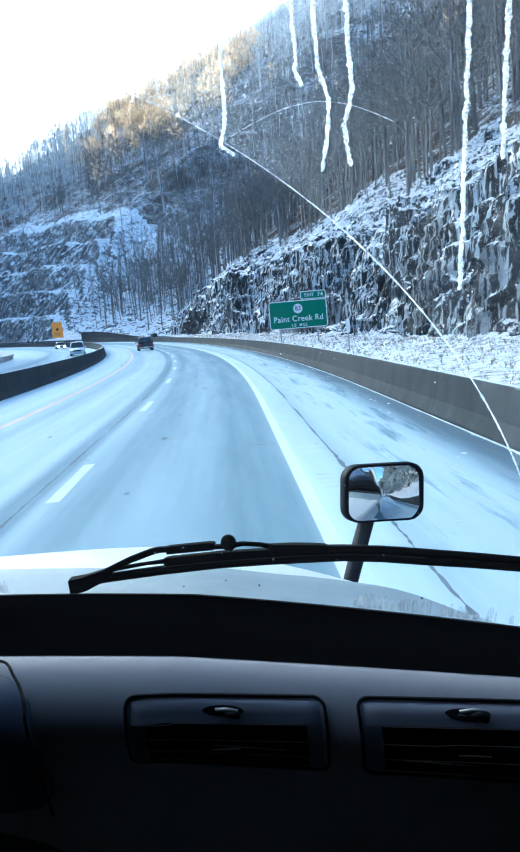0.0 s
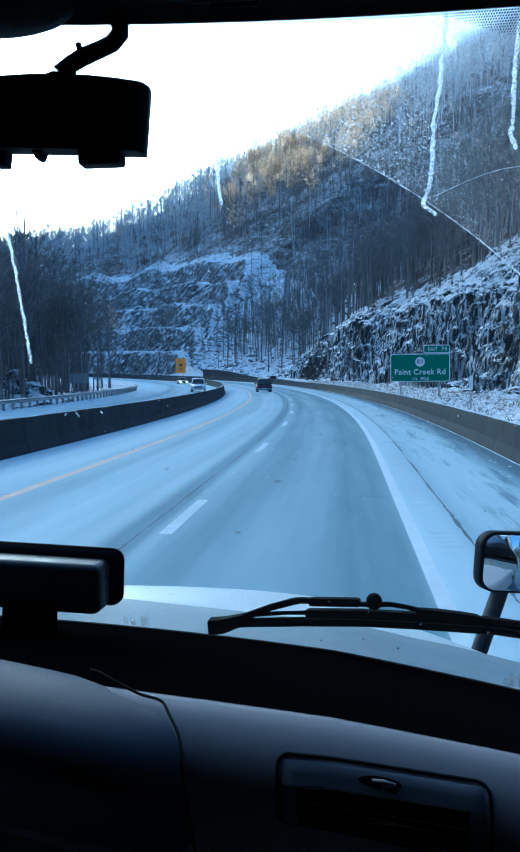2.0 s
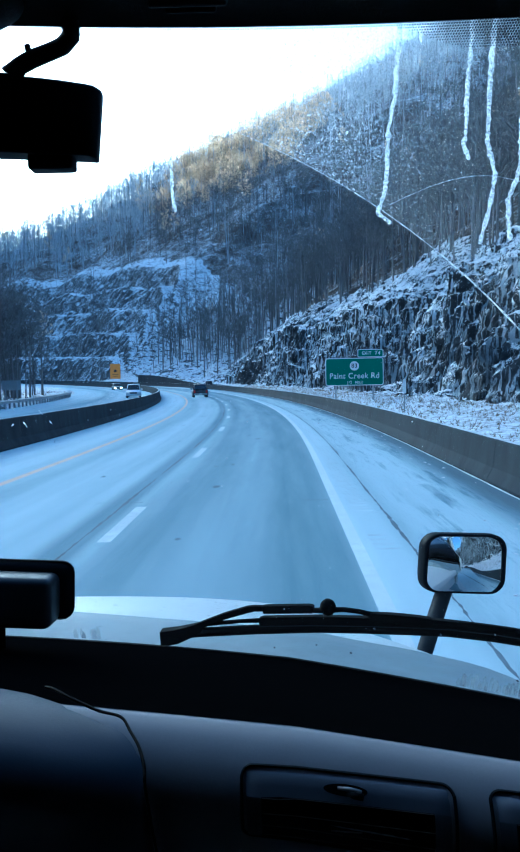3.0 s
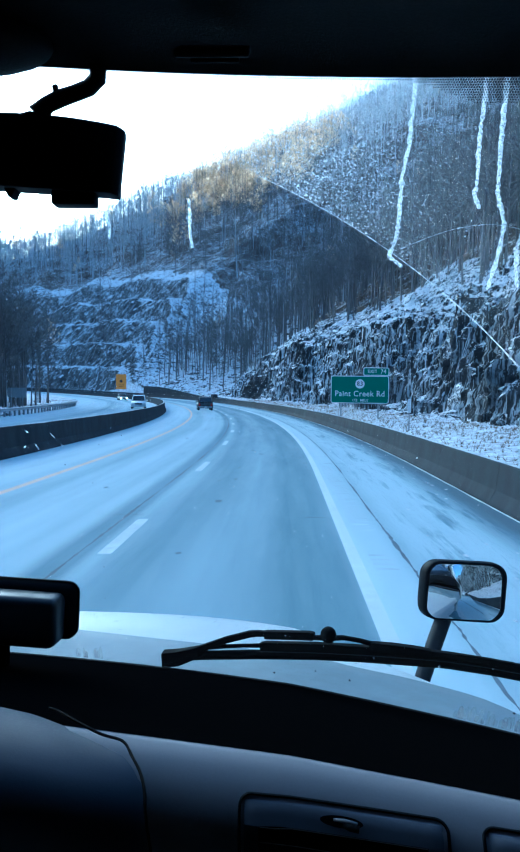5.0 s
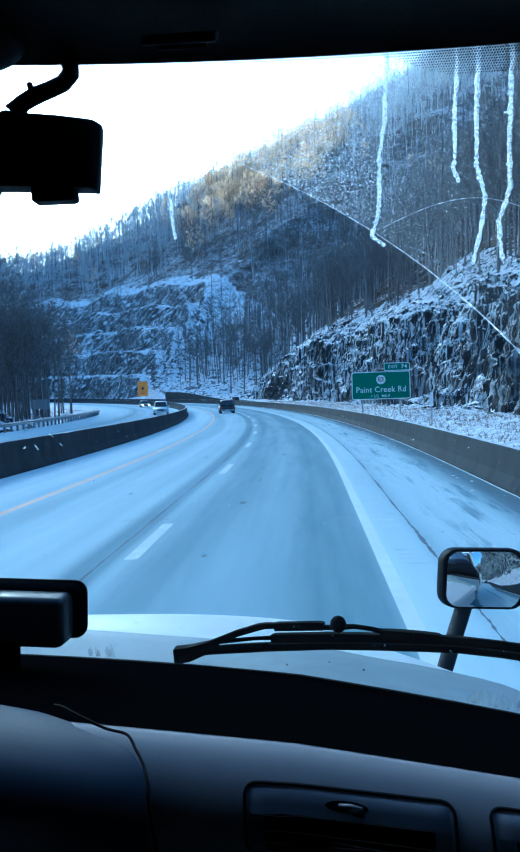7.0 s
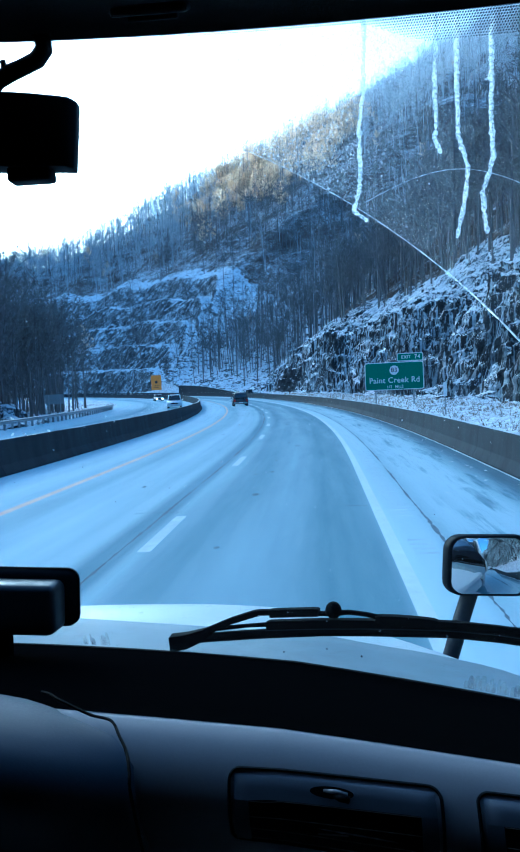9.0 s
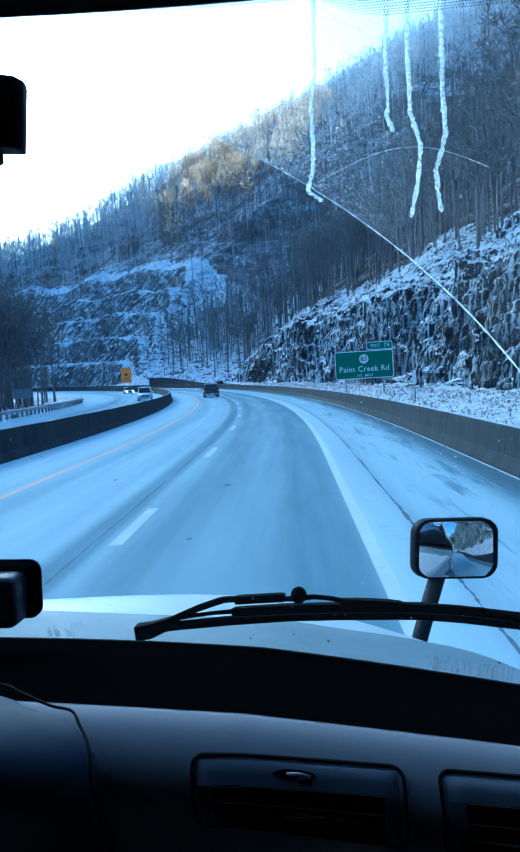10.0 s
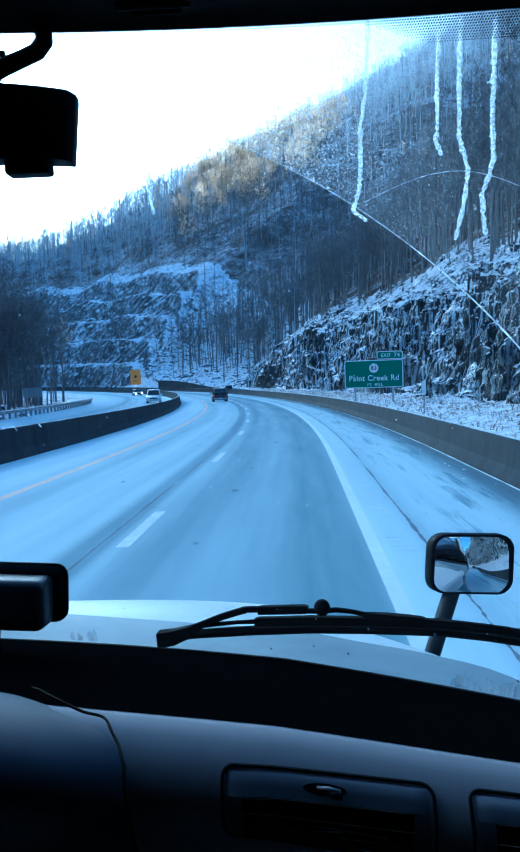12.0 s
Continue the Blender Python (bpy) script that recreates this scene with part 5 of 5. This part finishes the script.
AX, AZ, AR = -0.52, 1.455, 1.148        # centre and reach of the wiper's sweep
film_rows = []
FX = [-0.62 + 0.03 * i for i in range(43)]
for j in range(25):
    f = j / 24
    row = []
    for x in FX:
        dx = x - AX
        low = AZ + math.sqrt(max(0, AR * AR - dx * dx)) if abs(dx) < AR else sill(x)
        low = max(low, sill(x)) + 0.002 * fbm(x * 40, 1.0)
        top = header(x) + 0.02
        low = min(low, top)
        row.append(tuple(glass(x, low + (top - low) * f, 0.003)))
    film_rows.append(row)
film = from_arrays("salt_haze_film", *sheet(film_rows), M_FILM, screen, True, "dried salt film above the wiped arc")

# ridge of slush that the blade left at the end of its sweep
RIDGE, RW = [], []
for k in range(140):
    a = radians(66 - 47 * k / 139)
    RIDGE.append((AX + AR * math.cos(a), AZ + AR * math.sin(a)))
    RW.append(max(0.0004, 0.0003 + 0.0008 * smooth_step(25, 70, k) + 0.0009 * fbm(k * 0.5, 2.0)))


def ribbon_on_glass(path, widths, bulge):
    """A low ridge on the outside of the glass."""
    rows = []
    for i, (x, z) in enumerate(path):
        (xa, za), (xb, zb) = path[max(0, i - 1)], path[min(len(path) - 1, i + 1)]
        dx, dz = xb - xa, (zb - za) * 1.14
        ln = math.hypot(dx, dz) or 1
        nx, nz = -dz / ln, dx / ln
        w = widths[i]
        rows.append([tuple(glass(x + nx * w * k, z + nz * w * k / 1.14, 0.003 + bulge * w * (1 - k * k))) for k in (-1, -0.6, 0, 0.6, 1)])
    return sheet(rows)


def streak(points, width, seed):
    """A frozen run of washer fluid on the outside of the glass."""
    path, widths = [], []
    for i in range(len(points) - 1):
        (x0, z0), (x1, z1) = points[i], points[i + 1]
        m = max(4, int(math.hypot(x1 - x0, z1 - z0) / 0.003))
        for k in range(m):
            f = k / m
            z = z0 + (z1 - z0) * f
            path.append((x0 + (x1 - x0) * f + 0.0019 * fbm(z * 70, seed), z))
            widths.append(0.84 * width * max(0.3, 0.92 + 0.4 * fbm(z * 90, seed + 3.0) + 0.7 * fbm(z * 420, seed + 5.0)))
    widths[-1] *= 0.5
    from_arrays("ice_streak", *ribbon_on_glass(path, widths, 0.25), M_STREAK, screen, True, "frozen white run on the glass")


from_arrays("slush_ridge", *ribbon_on_glass(RIDGE, RW, 0.5), M_STREAK, screen, True, "thin white slush line")
ARC2 = [(0.135 + 0.0036 * k, 2.409 + 0.023 * math.sin(math.pi * 0.0036 * k / 0.19) - 0.9 * max(0, 0.0036 * k - 0.1) ** 2) for k in range(56)]
from_arrays("slush_ridge", *ribbon_on_glass(ARC2, [max(0.0001, 0.0003 + 0.0006 * fbm(k * 0.7, 5.0)) for k in range(56)], 0.5), M_STREAK, screen, True, "faint dried arc in the film")
streak([(0.136, 2.60), (0.134, 2.525), (0.129, 2.486), (0.13, 2.432), (0.122, 2.4), (0.142, 2.385)], 0.0032, 1)
streak([(0.214, 2.60), (0.214, 2.528), (0.218, 2.478), (0.217, 2.467), (0.226, 2.447)], 0.003, 2)
streak([(0.235, 2.60), (0.238, 2.525), (0.243, 2.465), (0.256, 2.432), (0.254, 2.393), (0.247, 2.353)], 0.0032, 3)
streak([(0.269, 2.60), (0.277, 2.484), (0.283, 2.439), (0.274, 2.400), (0.283, 2.354)], 0.0034, 4)
streak([(0.40, 2.58), (0.404, 2.501), (0.408, 2.442), (0.414, 2.344), (0.42, 2.264), (0.424, 2.189)], 0.0034, 5)
streak([(0.44, 2.58), (0.443, 2.493), (0.45, 2.41), (0.457, 2.338)], 0.0034, 6)
streak([(-0.148, 2.481), (-0.150, 2.448), (-0.148, 2.418)], 0.0030, 7)
streak([(-0.473, 2.496), (-0.487, 2.402), (-0.49, 2.326), (-0.499, 2.206)], 0.0032, 8)
streak([(-0.267, 2.468), (-0.268, 2.447), (-0.268, 2.433)], 0.0026, 10)
streak([(0.268, 2.515), (0.275, 2.516), (0.277, 2.49)], 0.0012, 9)

# dotted black border of the glass
V, F = [], []
for row in range(12):
    x = -1.2 + 0.0014 * (row % 2)
    while x < 0.75:
        deep = 0.010 - 0.006 * smooth_step(-0.25, -0.12, x) + 0.022 * smooth_step(0.12, 0.22, x)
        drop = 0.0024 * row
        z = header(x) + 0.0045 - drop
        r = 0.00128 * (1 - 0.45 * drop / deep)
        if drop < deep and r > 0.0004:
            b = len(V)
            V.extend(tuple(glass(x + r * math.cos(a), z + r * math.sin(a), -0.002)) for a in [math.pi * k / 3 for k in range(6)])
            F.append(tuple(range(b, b + 6)))
        x += 0.0028
tagged(from_arrays("dotted_border", V, F, M_BLACK, screen), kind="stuff")

# salt specks all over the wiped part
V, F = [], []
rnd = random.Random(8)
for _ in range(650):
    x, z = rnd.uniform(-0.75, 0.6), rnd.uniform(1.70, 2.58)
    r = 0.00035 + 0.0009 * rnd.random() ** 4
    b = len(V)
    V.extend(tuple(glass(x + r * math.cos(a), z + r * 1.15 * math.sin(a), 0.003)) for a in [math.pi * k / 3 for k in range(6)])
    F.append(tuple(range(b, b + 6)))
for x, z, dx, dz, w in ((-0.458, 2.122, 0.001, -0.0012, 0.0032), (-0.438, 2.126, 0.004, -0.006, 0.0011), (-0.434, 2.119, 0.001, -0.001, 0.0022), (-0.408, 2.146, 0.007, -0.0075, 0.0008), (-0.392, 2.128, 0.004, -0.005, 0.0012), (-0.452, 2.151, 0.004, -0.004, 0.001)):
    b, ln = len(V), math.hypot(dx, dz)
    nx, nz = -dz / ln * w, dx / ln * w
    V.extend(tuple(glass(x + px, z + pz, 0.003)) for px, pz in ((nx * 0.5, nz * 0.5), (-nx * 0.5, -nz * 0.5), (dx * 0.5 - nx, dz * 0.5 - nz), (dx - nx * 0.7, dz - nz * 0.7), (dx * (1 + 0.4 * w / ln), dz * (1 + 0.4 * w / ln)), (dx + nx * 0.7, dz + nz * 0.7), (dx * 0.5 + nx, dz * 0.5 + nz)))
    F.append(tuple(range(b, b + 7)))
tagged(from_arrays("salt_specks", V, F, M_STREAK, screen), kind="stuff")

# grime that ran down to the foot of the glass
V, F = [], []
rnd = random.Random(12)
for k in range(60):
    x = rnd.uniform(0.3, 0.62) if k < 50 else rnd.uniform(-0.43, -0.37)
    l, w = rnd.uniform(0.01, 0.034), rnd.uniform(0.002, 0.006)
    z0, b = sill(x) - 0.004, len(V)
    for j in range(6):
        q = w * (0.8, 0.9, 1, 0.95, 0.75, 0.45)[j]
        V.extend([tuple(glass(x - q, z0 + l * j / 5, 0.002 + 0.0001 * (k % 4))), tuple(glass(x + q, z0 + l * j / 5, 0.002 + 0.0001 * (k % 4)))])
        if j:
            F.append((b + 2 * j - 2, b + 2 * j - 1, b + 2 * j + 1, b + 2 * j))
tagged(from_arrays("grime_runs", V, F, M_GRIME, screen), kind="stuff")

# ---------------------------------------------------------------- wiper
wiper = tagged(empty("windscreen_wiper"), "black wiper resting low on the windscreen", "wiper")


def rod(name, pts, radius, label="", sides=8, flat=1.0):
    bm = bmesh.new()
    tube(bm, pts, radius, sides, flat)
    if sides == 4:
        bmesh.ops.bevel(bm, geom=list(bm.edges), offset=0.0012, segments=1, affect="EDGES")
    return part(name, bm, M_RUBBER, wiper, label, sides != 4)


rod("arm_head", [(-0.256, 1.609, 1.673), (-0.250, 1.6085, 1.6735), (-0.222, 1.602, 1.679), (-0.18, 1.589, 1.696), (-0.165, 1.585, 1.703)], [0.0215, 0.0215, 0.0205, 0.015, 0.009], "hinged steel head", 4)
rod("arm", [(-0.205, 1.594, 1.690), (-0.172, 1.585, 1.705), (-0.124, 1.570, 1.727), (-0.077, 1.556, 1.744), (-0.062, 1.552, 1.747), (-0.044, 1.546, 1.748)], [0.0095, 0.0092, 0.009, 0.009, 0.0082, 0.0075], "bent steel arm", 4)
rod("sleeve", [(-0.047, 1.547, 1.746), (-0.04, 1.545, 1.747), (0.042, 1.521, 1.754), (0.049, 1.519, 1.753)], [0.0105, 0.0112, 0.0112, 0.0105], "", 4)
rod("link", [(0.045, 1.519, 1.751), (0.075, 1.510, 1.753), (0.104, 1.502, 1.757), (0.134, 1.493, 1.755), (0.168, 1.483, 1.749)], [0.005, 0.006, 0.005, 0.0048, 0.0055])
bm = bmesh.new()
bmesh.ops.create_uvsphere(bm, u_segments=18, v_segments=10, radius=0.0155, matrix=Matrix.Translation((0.076, 1.511, 1.759)) @ Matrix.Diagonal((1, 1, 1.05, 1)))
part("pivot_knob", bm, M_RUBBER, wiper, "round pivot", True)
rod("yoke", [(0.152, 1.488, 1.748), (0.160, 1.486, 1.747), (0.193, 1.476, 1.747), (0.231, 1.465, 1.746), (0.255, 1.457, 1.745), (0.263, 1.455, 1.744)], [0.0085, 0.0115, 0.0125, 0.0125, 0.012, 0.009], "", 4)
rod("inner_strut", [(-0.186, 1.593, 1.701), (-0.141, 1.579, 1.710), (-0.091, 1.564, 1.718), (-0.046, 1.551, 1.723)], [0.005, 0.0045, 0.004, 0.005])
rod("bracket", [(-0.055, 1.553, 1.721), (-0.047, 1.551, 1.7225), (0.053, 1.521, 1.7315), (0.157, 1.490, 1.737), (0.2, 1.478, 1.739)], [0.0095, 0.0118, 0.0125, 0.0125, 0.0105], "", 4)
rod("rubber_blade", [(-0.232, 1.605, 1.678), (-0.175, 1.587, 1.689), (-0.064, 1.554, 1.704), (0.052, 1.519, 1.717), (0.143, 1.492, 1.723), (0.231, 1.466, 1.727), (0.288, 1.449, 1.729), (0.361, 1.427, 1.726), (0.43, 1.406, 1.720), (0.518, 1.380, 1.713), (0.617, 1.35, 1.703)],
    [0.008, 0.0095, 0.0098, 0.0098, 0.0098, 0.0098, 0.0095, 0.0092, 0.009, 0.0085, 0.008], "worn rubber edge")
rod("spine", [(0.25, 1.461, 1.743), (0.288, 1.450, 1.7435), (0.361, 1.428, 1.740), (0.43, 1.407, 1.734), (0.518, 1.381, 1.726), (0.617, 1.351, 1.716)], [0.009, 0.009, 0.0088, 0.0086, 0.008, 0.007])

for x, y, z in ((0.159, 1.472, 1.729), (0.274, 1.439, 1.727)):
    bm = bmesh.new()
    bmesh.ops.create_uvsphere(bm, u_segments=8, v_segments=6, radius=0.0021, matrix=Matrix.Translation((x, y, z)))
    part("rivet", bm, M_CHROME, wiper, "bright rivet", True)
rod("clamp_strip", [(0.262, 1.452, 1.747), (0.33, 1.432, 1.7465), (0.40, 1.411, 1.742)], 0.0062, "", 4)
# grey line added for the slit where the road shows through
bm = bmesh.new()
tube(bm, [(-0.06, 1.5435, 1.7135), (0.052, 1.5085, 1.7245), (0.143, 1.4815, 1.7305), (0.231, 1.4555, 1.7345), (0.288, 1.4385, 1.736), (0.361, 1.4165, 1.7335), (0.43, 1.3955, 1.728)], 0.0009, 5)
part("slit_line", bm, M_STALK, wiper, "thin grey line standing for the slit above the blade", True)

# ---------------------------------------------------------------- hood with its mirror
hood = tagged(empty("truck_hood"), "white truck hood with rounded salt-dusted edges", "hood")


def hood_z(x, y):
    return 1.392 + 0.03 * (3.0 - max(y, 2.75)) + 0.185 * max(0, 2.75 - y) - 0.02 * (y - 1.2) / 1.8 * (abs(x + 0.9) / 0.7) ** 3 - 0.4 * max(0, abs(x + 0.9) - 1.15) ** 2 - 0.25 * max(0, y - 2.75) ** 2


def hood_half(y):
    return 1.56 - 0.3 * (y - 1.5) - 0.15 * max(0, (y - 2.2) / 0.85) ** 2


rows = []
for i in range(24):
    y = 1.72 + 1.34 * i / 23
    hw = hood_half(y)
    row = []
    for k in range(41):
        u = -1 + 2 * k / 40
        x = -0.9 + hw * math.sin(u * math.pi / 2 * 0.999) if abs(u) > 0.5 else -0.9 + hw * math.sin(u * math.pi / 2)
        row.append((x, y, hood_z(x, y)))
    right, left = row[-1], row[0]
    row = [(left[0] - 0.05, y, left[2] - 0.45), (left[0] - 0.03, y, left[2] - 0.06)] + row + [(right[0] + 0.03, y, right[2] - 0.06), (right[0] + 0.05, y, right[2] - 0.45)]
    rows.append(row)
rows.append([(x, y + 0.05, z - 0.1) for x, y, z in rows[-1]])
rows.append([(x, y + 0.08, z - 0.6) for x, y, z in rows[-2]])
from_arrays("hood_panel", *sheet(rows), M_HOOD, hood, True, "white fibreglass panel")


def rear_edge(x):
    return 1.629 - 0.09 * x - 0.2 * max(0, x) ** 2 - 0.35 * max(0, x - 0.25) ** 2 - 0.012 * smooth_step(0.0, 0.2, x) * (1 - smooth_step(0.3, 0.5, x))


# the hood's rear as its own sheet, its shading painted grey
rows = []
for y, dz in ((1.86, -0.16), (1.835, -0.05), (1.822, -0.014), (1.80, 0.0)):
    rows.append([(x, y, rear_edge(x) + dz) for x in XS])
for f in (0.25, 0.5, 0.75, 1.0):
    rows.append([(x, 1.80 + (glass_y(x, sill(x)) + 0.035 - 1.80) * f, rear_edge(x) * (1 - f) + (sill(x) - 0.032) * f + 0.004 * math.sin(math.pi * f)) for x in XS])
from_arrays("shaded_hood_rear", *sheet(rows[::-1]), M_HOOD_SHADED, hood, True, "dull grey panel at the foot of the windscreen")
# chips of dirt on the panel
V, F = [], []
rnd = random.Random(77)
for _ in range(9):
    x, f, r = rnd.uniform(-0.5, 0.5), rnd.uniform(0.15, 0.85), 0.0008 + 0.0018 * rnd.random() ** 2
    y = 1.80 + (glass_y(x, sill(x)) + 0.035 - 1.80) * f
    z = rear_edge(x) * (1 - f) + (sill(x) - 0.032) * f + 0.004 * math.sin(math.pi * f) + 0.0015
    b = len(V)
    V.extend((x + r * rnd.uniform(0.7, 1.5) * math.cos(a), y + 2.2 * r * math.sin(a), z + 0.4 * r * math.sin(a)) for a in [math.pi * k / 3 for k in range(6)])
    F.append(tuple(range(b, b + 6)))
tagged(from_arrays("dirt_chips", V, F, M_STALK, hood), kind="stuff")
bm = bmesh.new()
tube(bm, [(x, glass_y(x, sill(x)) + 0.03, sill(x) - 0.024) for x in XS], 0.009, 6)
part("gasket", bm, M_RUBBER, screen, "black rubber gasket", True)
mirror = tagged(empty("hood_mirror"), "black-framed convex mirror on the truck fender", "mirror")
MC = Vector((0.592, 2.65, 1.572))


def plate_points(w, h, r, n=6):
    pts = []
    for cx, cz, a0 in ((w - r, h - r, 0), (-w + r, h - r, 90), (-w + r, -h + r, 180), (w - r, -h + r, 270)):
        for k in range(n + 1):
            a = radians(a0 + 90 * k / n)
            pts.append((cx + r * math.cos(a) + 0.06 * (cz + r * math.sin(a)), cz + r * math.sin(a)))
    return pts


MM = Matrix.Translation(MC) @ pose(0, 0, 0, -6.5, 1.0, -5)
bm = bmesh.new()
loops = []
for w, h, r, y, dx in ((0.117, 0.084, 0.036, -0.002, 0.006), (0.124, 0.090, 0.042, -0.005, 0.006), (0.129, 0.0945, 0.047, -0.007, 0.005), (0.134, 0.098, 0.05, 0.0, 0.003), (0.137, 0.099, 0.05, 0.05, -0.006), (0.13, 0.094, 0.05, 0.10, -0.010), (0.10, 0.065, 0.04, 0.12, -0.01), (0.04, 0.03, 0.02, 0.125, 0.0)):
    loops.append([bm.verts.new(MM @ Vector((px + dx, y, pz))) for px, pz in plate_points(w, h, r)])
for a, b in zip(loops, loops[1:]):
    n = len(a)
    for k in range(n):
        bm.faces.new((a[k], b[k], b[(k + 1) % n], a[(k + 1) % n]))
bm.faces.new(loops[-1])
bmesh.ops.recalc_face_normals(bm, faces=bm.faces)
part("housing", bm, M_BLACK, mirror, "black rounded shell", True)


def mirror_material():
    n = Nodes("convex_mirror")
    return n.done((0.6, 0.61, 0.62), 0.02, 1.0)


rows = []
R = 0.34
for j in range(13):
    f = j / 12
    row = []
    for px, pz in plate_points(0.123, 0.0895, 0.041, 10):
        qx, qz = px * f, pz * f
        row.append(tuple(MM @ Vector((qx + 0.006, -0.003 - (math.sqrt(R * R - (qx + 0.03) ** 2 - qz * qz) - math.sqrt(R * R - 0.119 ** 2 - 0.086 ** 2)) * 0.9, qz))))
    rows.append(row + row[:1])
from_arrays("mirror_glass", *sheet([r[::-1] for r in rows]), mirror_material(), mirror, True, "convex silvered glass")
bm = bmesh.new()
tube(bm, [(0.552, 2.70, 1.52), (0.535, 2.69, 1.47), (0.50, 2.66, 1.39), (0.46, 2.63, 1.29), (0.43, 2.62, 1.2)], [0.031, 0.031, 0.031, 0.031, 0.031], 10, 0.7)
part("stalk", bm, M_STALK, mirror, "dark tapering stalk", True)

# ---------------------------------------------------------------- rear-view mirror and display box
rear = tagged(empty("rear_view_mirror"), "black rear-view mirror on a bent arm", "mirror")
RM = pose(-0.348, 1.055, 2.529, 0, 2.5, 4)
# the body's back bows up along its top and narrows to a lip at its lower corners
bm = bmesh.new()
rings = []
for k in range(25):
    u = -1 + k / 12
    end = max(0.0, (abs(u) - 0.94) / 0.06)
    bow = 0.003 - 0.009 * u * u
    top, low, deep = 0.0475 + bow - 0.0025 * end ** 2, -0.046 - 0.002 * max(0.0, (abs(u) - 0.9) / 0.1), 0.019 - 0.006 * end ** 2
    ring = []
    for cy, cz, a0 in ((1, 1, 0), (-1, 1, 90), (-1, -1, 180), (1, -1, 270)):
        for q in range(4):
            a = radians(a0 + 30 * q)
            r = 0.006 if cz > 0 else 0.003
            y, z = cy * (deep - r) + r * math.cos(a), (top - r if cz > 0 else low + r) + r * math.sin(a)
            ring.append(bm.verts.new(RM @ Vector((u * (0.114 + 0.0022 * (z / 0.047) * abs(u)), y, z))))
    rings.append(ring)
for a, b in zip(rings, rings[1:]):
    for k in range(16):
        bm.faces.new((a[k], a[(k + 1) % 16], b[(k + 1) % 16], b[k]))
bm.faces.new(rings[0])
bm.faces.new(rings[-1])
bmesh.ops.recalc_face_normals(bm, faces=bm.faces)
part("mirror_body", bm, M_BLACK, rear, "", True)
bm = bmesh.new()
tube(bm, [(-0.2568, 1.012, 2.6312), (-0.2569, 1.014, 2.6241), (-0.2573, 1.02, 2.6174), (-0.2709, 1.03, 2.6089), (-0.2918, 1.035, 2.6031), (-0.3121, 1.04, 2.5986), (-0.3306, 1.045, 2.5919), (-0.3419, 1.045, 2.5786)],
     [0.012, 0.0112, 0.011, 0.0112, 0.0108, 0.0116, 0.0112, 0.0155], 10)
part("bent_arm", bm, M_BLACK, rear, "", True)
bm = bmesh.new()
tube(bm, [(-0.3147, 1.035, 2.6009), (-0.3173, 1.035, 2.6132), (-0.3175, 1.035, 2.6139)], [0.0036, 0.0042, 0.003], 8)
part("set_screw", bm, M_BLACK, rear, "", True)
bm = bmesh.new()
tube(bm, [(-0.366, 1.04, 2.574), (-0.352, 1.04, 2.5745), (-0.334, 1.04, 2.574)], [0.005, 0.0085, 0.005], 8)
part("arm_foot", bm, M_BLACK, rear, "", True)
bm = bmesh.new()
box(bm, -0.326, -0.268, 1.045, 1.075, 2.464, 2.492, 0.004, 2)
part("toll_tag", bm, M_BLACK, rear, "small black box under the mirror", True)
for x, wide, low in ((-0.38, 0.0035, 2.474), (-0.432, 0.0075, 2.467)):
    bm = bmesh.new()
    vs = box(bm, x - 0.0105, x + 0.0105, 1.045, 1.07, low, 2.492, 0.002, 2)
    for v in vs:
        if v.is_valid and v.co.z < 2.48:
            v.co.x = x + (v.co.x - x) * wide / 0.0105
    part("clip", bm, M_BLACK, rear, "", True)

unit = tagged(empty("dash_display"), "black display box standing on the dashboard", "display")
DM = pose(-0.56, 1.44, 1.812, 0, 2, -3)
bm = bmesh.new()
box(bm, -0.165, 0.171, -0.004, 0.03, -0.045, 0.062, 0.022, 4, DM)
part("rim", bm, M_BLACK, unit, "raised black rim", True)
bm = bmesh.new()
box(bm, -0.16, 0.153, -0.07, 0.0, -0.043, 0.047, 0.016, 4, DM)
part("case", bm, M_GLOSSK, unit, "satin black case", True)
bm = bmesh.new()
box(bm, -0.05, 0.05, -0.03, 0.0, -0.14, -0.05, 0.005, 1, DM)
part("foot", bm, M_PAD, unit)
bm = bmesh.new()
box(bm, -0.115, -0.055, -0.0725, -0.068, -0.035, 0.01, 0.003, 2, DM)
panel = part("port_panel", bm, M_STALK, unit, "small grey socket panel")
bm = bmesh.new()
box(bm, -0.097, -0.073, -0.075, -0.072, -0.022, 0.0, 0.001, 1, DM)
part("socket", bm, M_BLACK, panel)
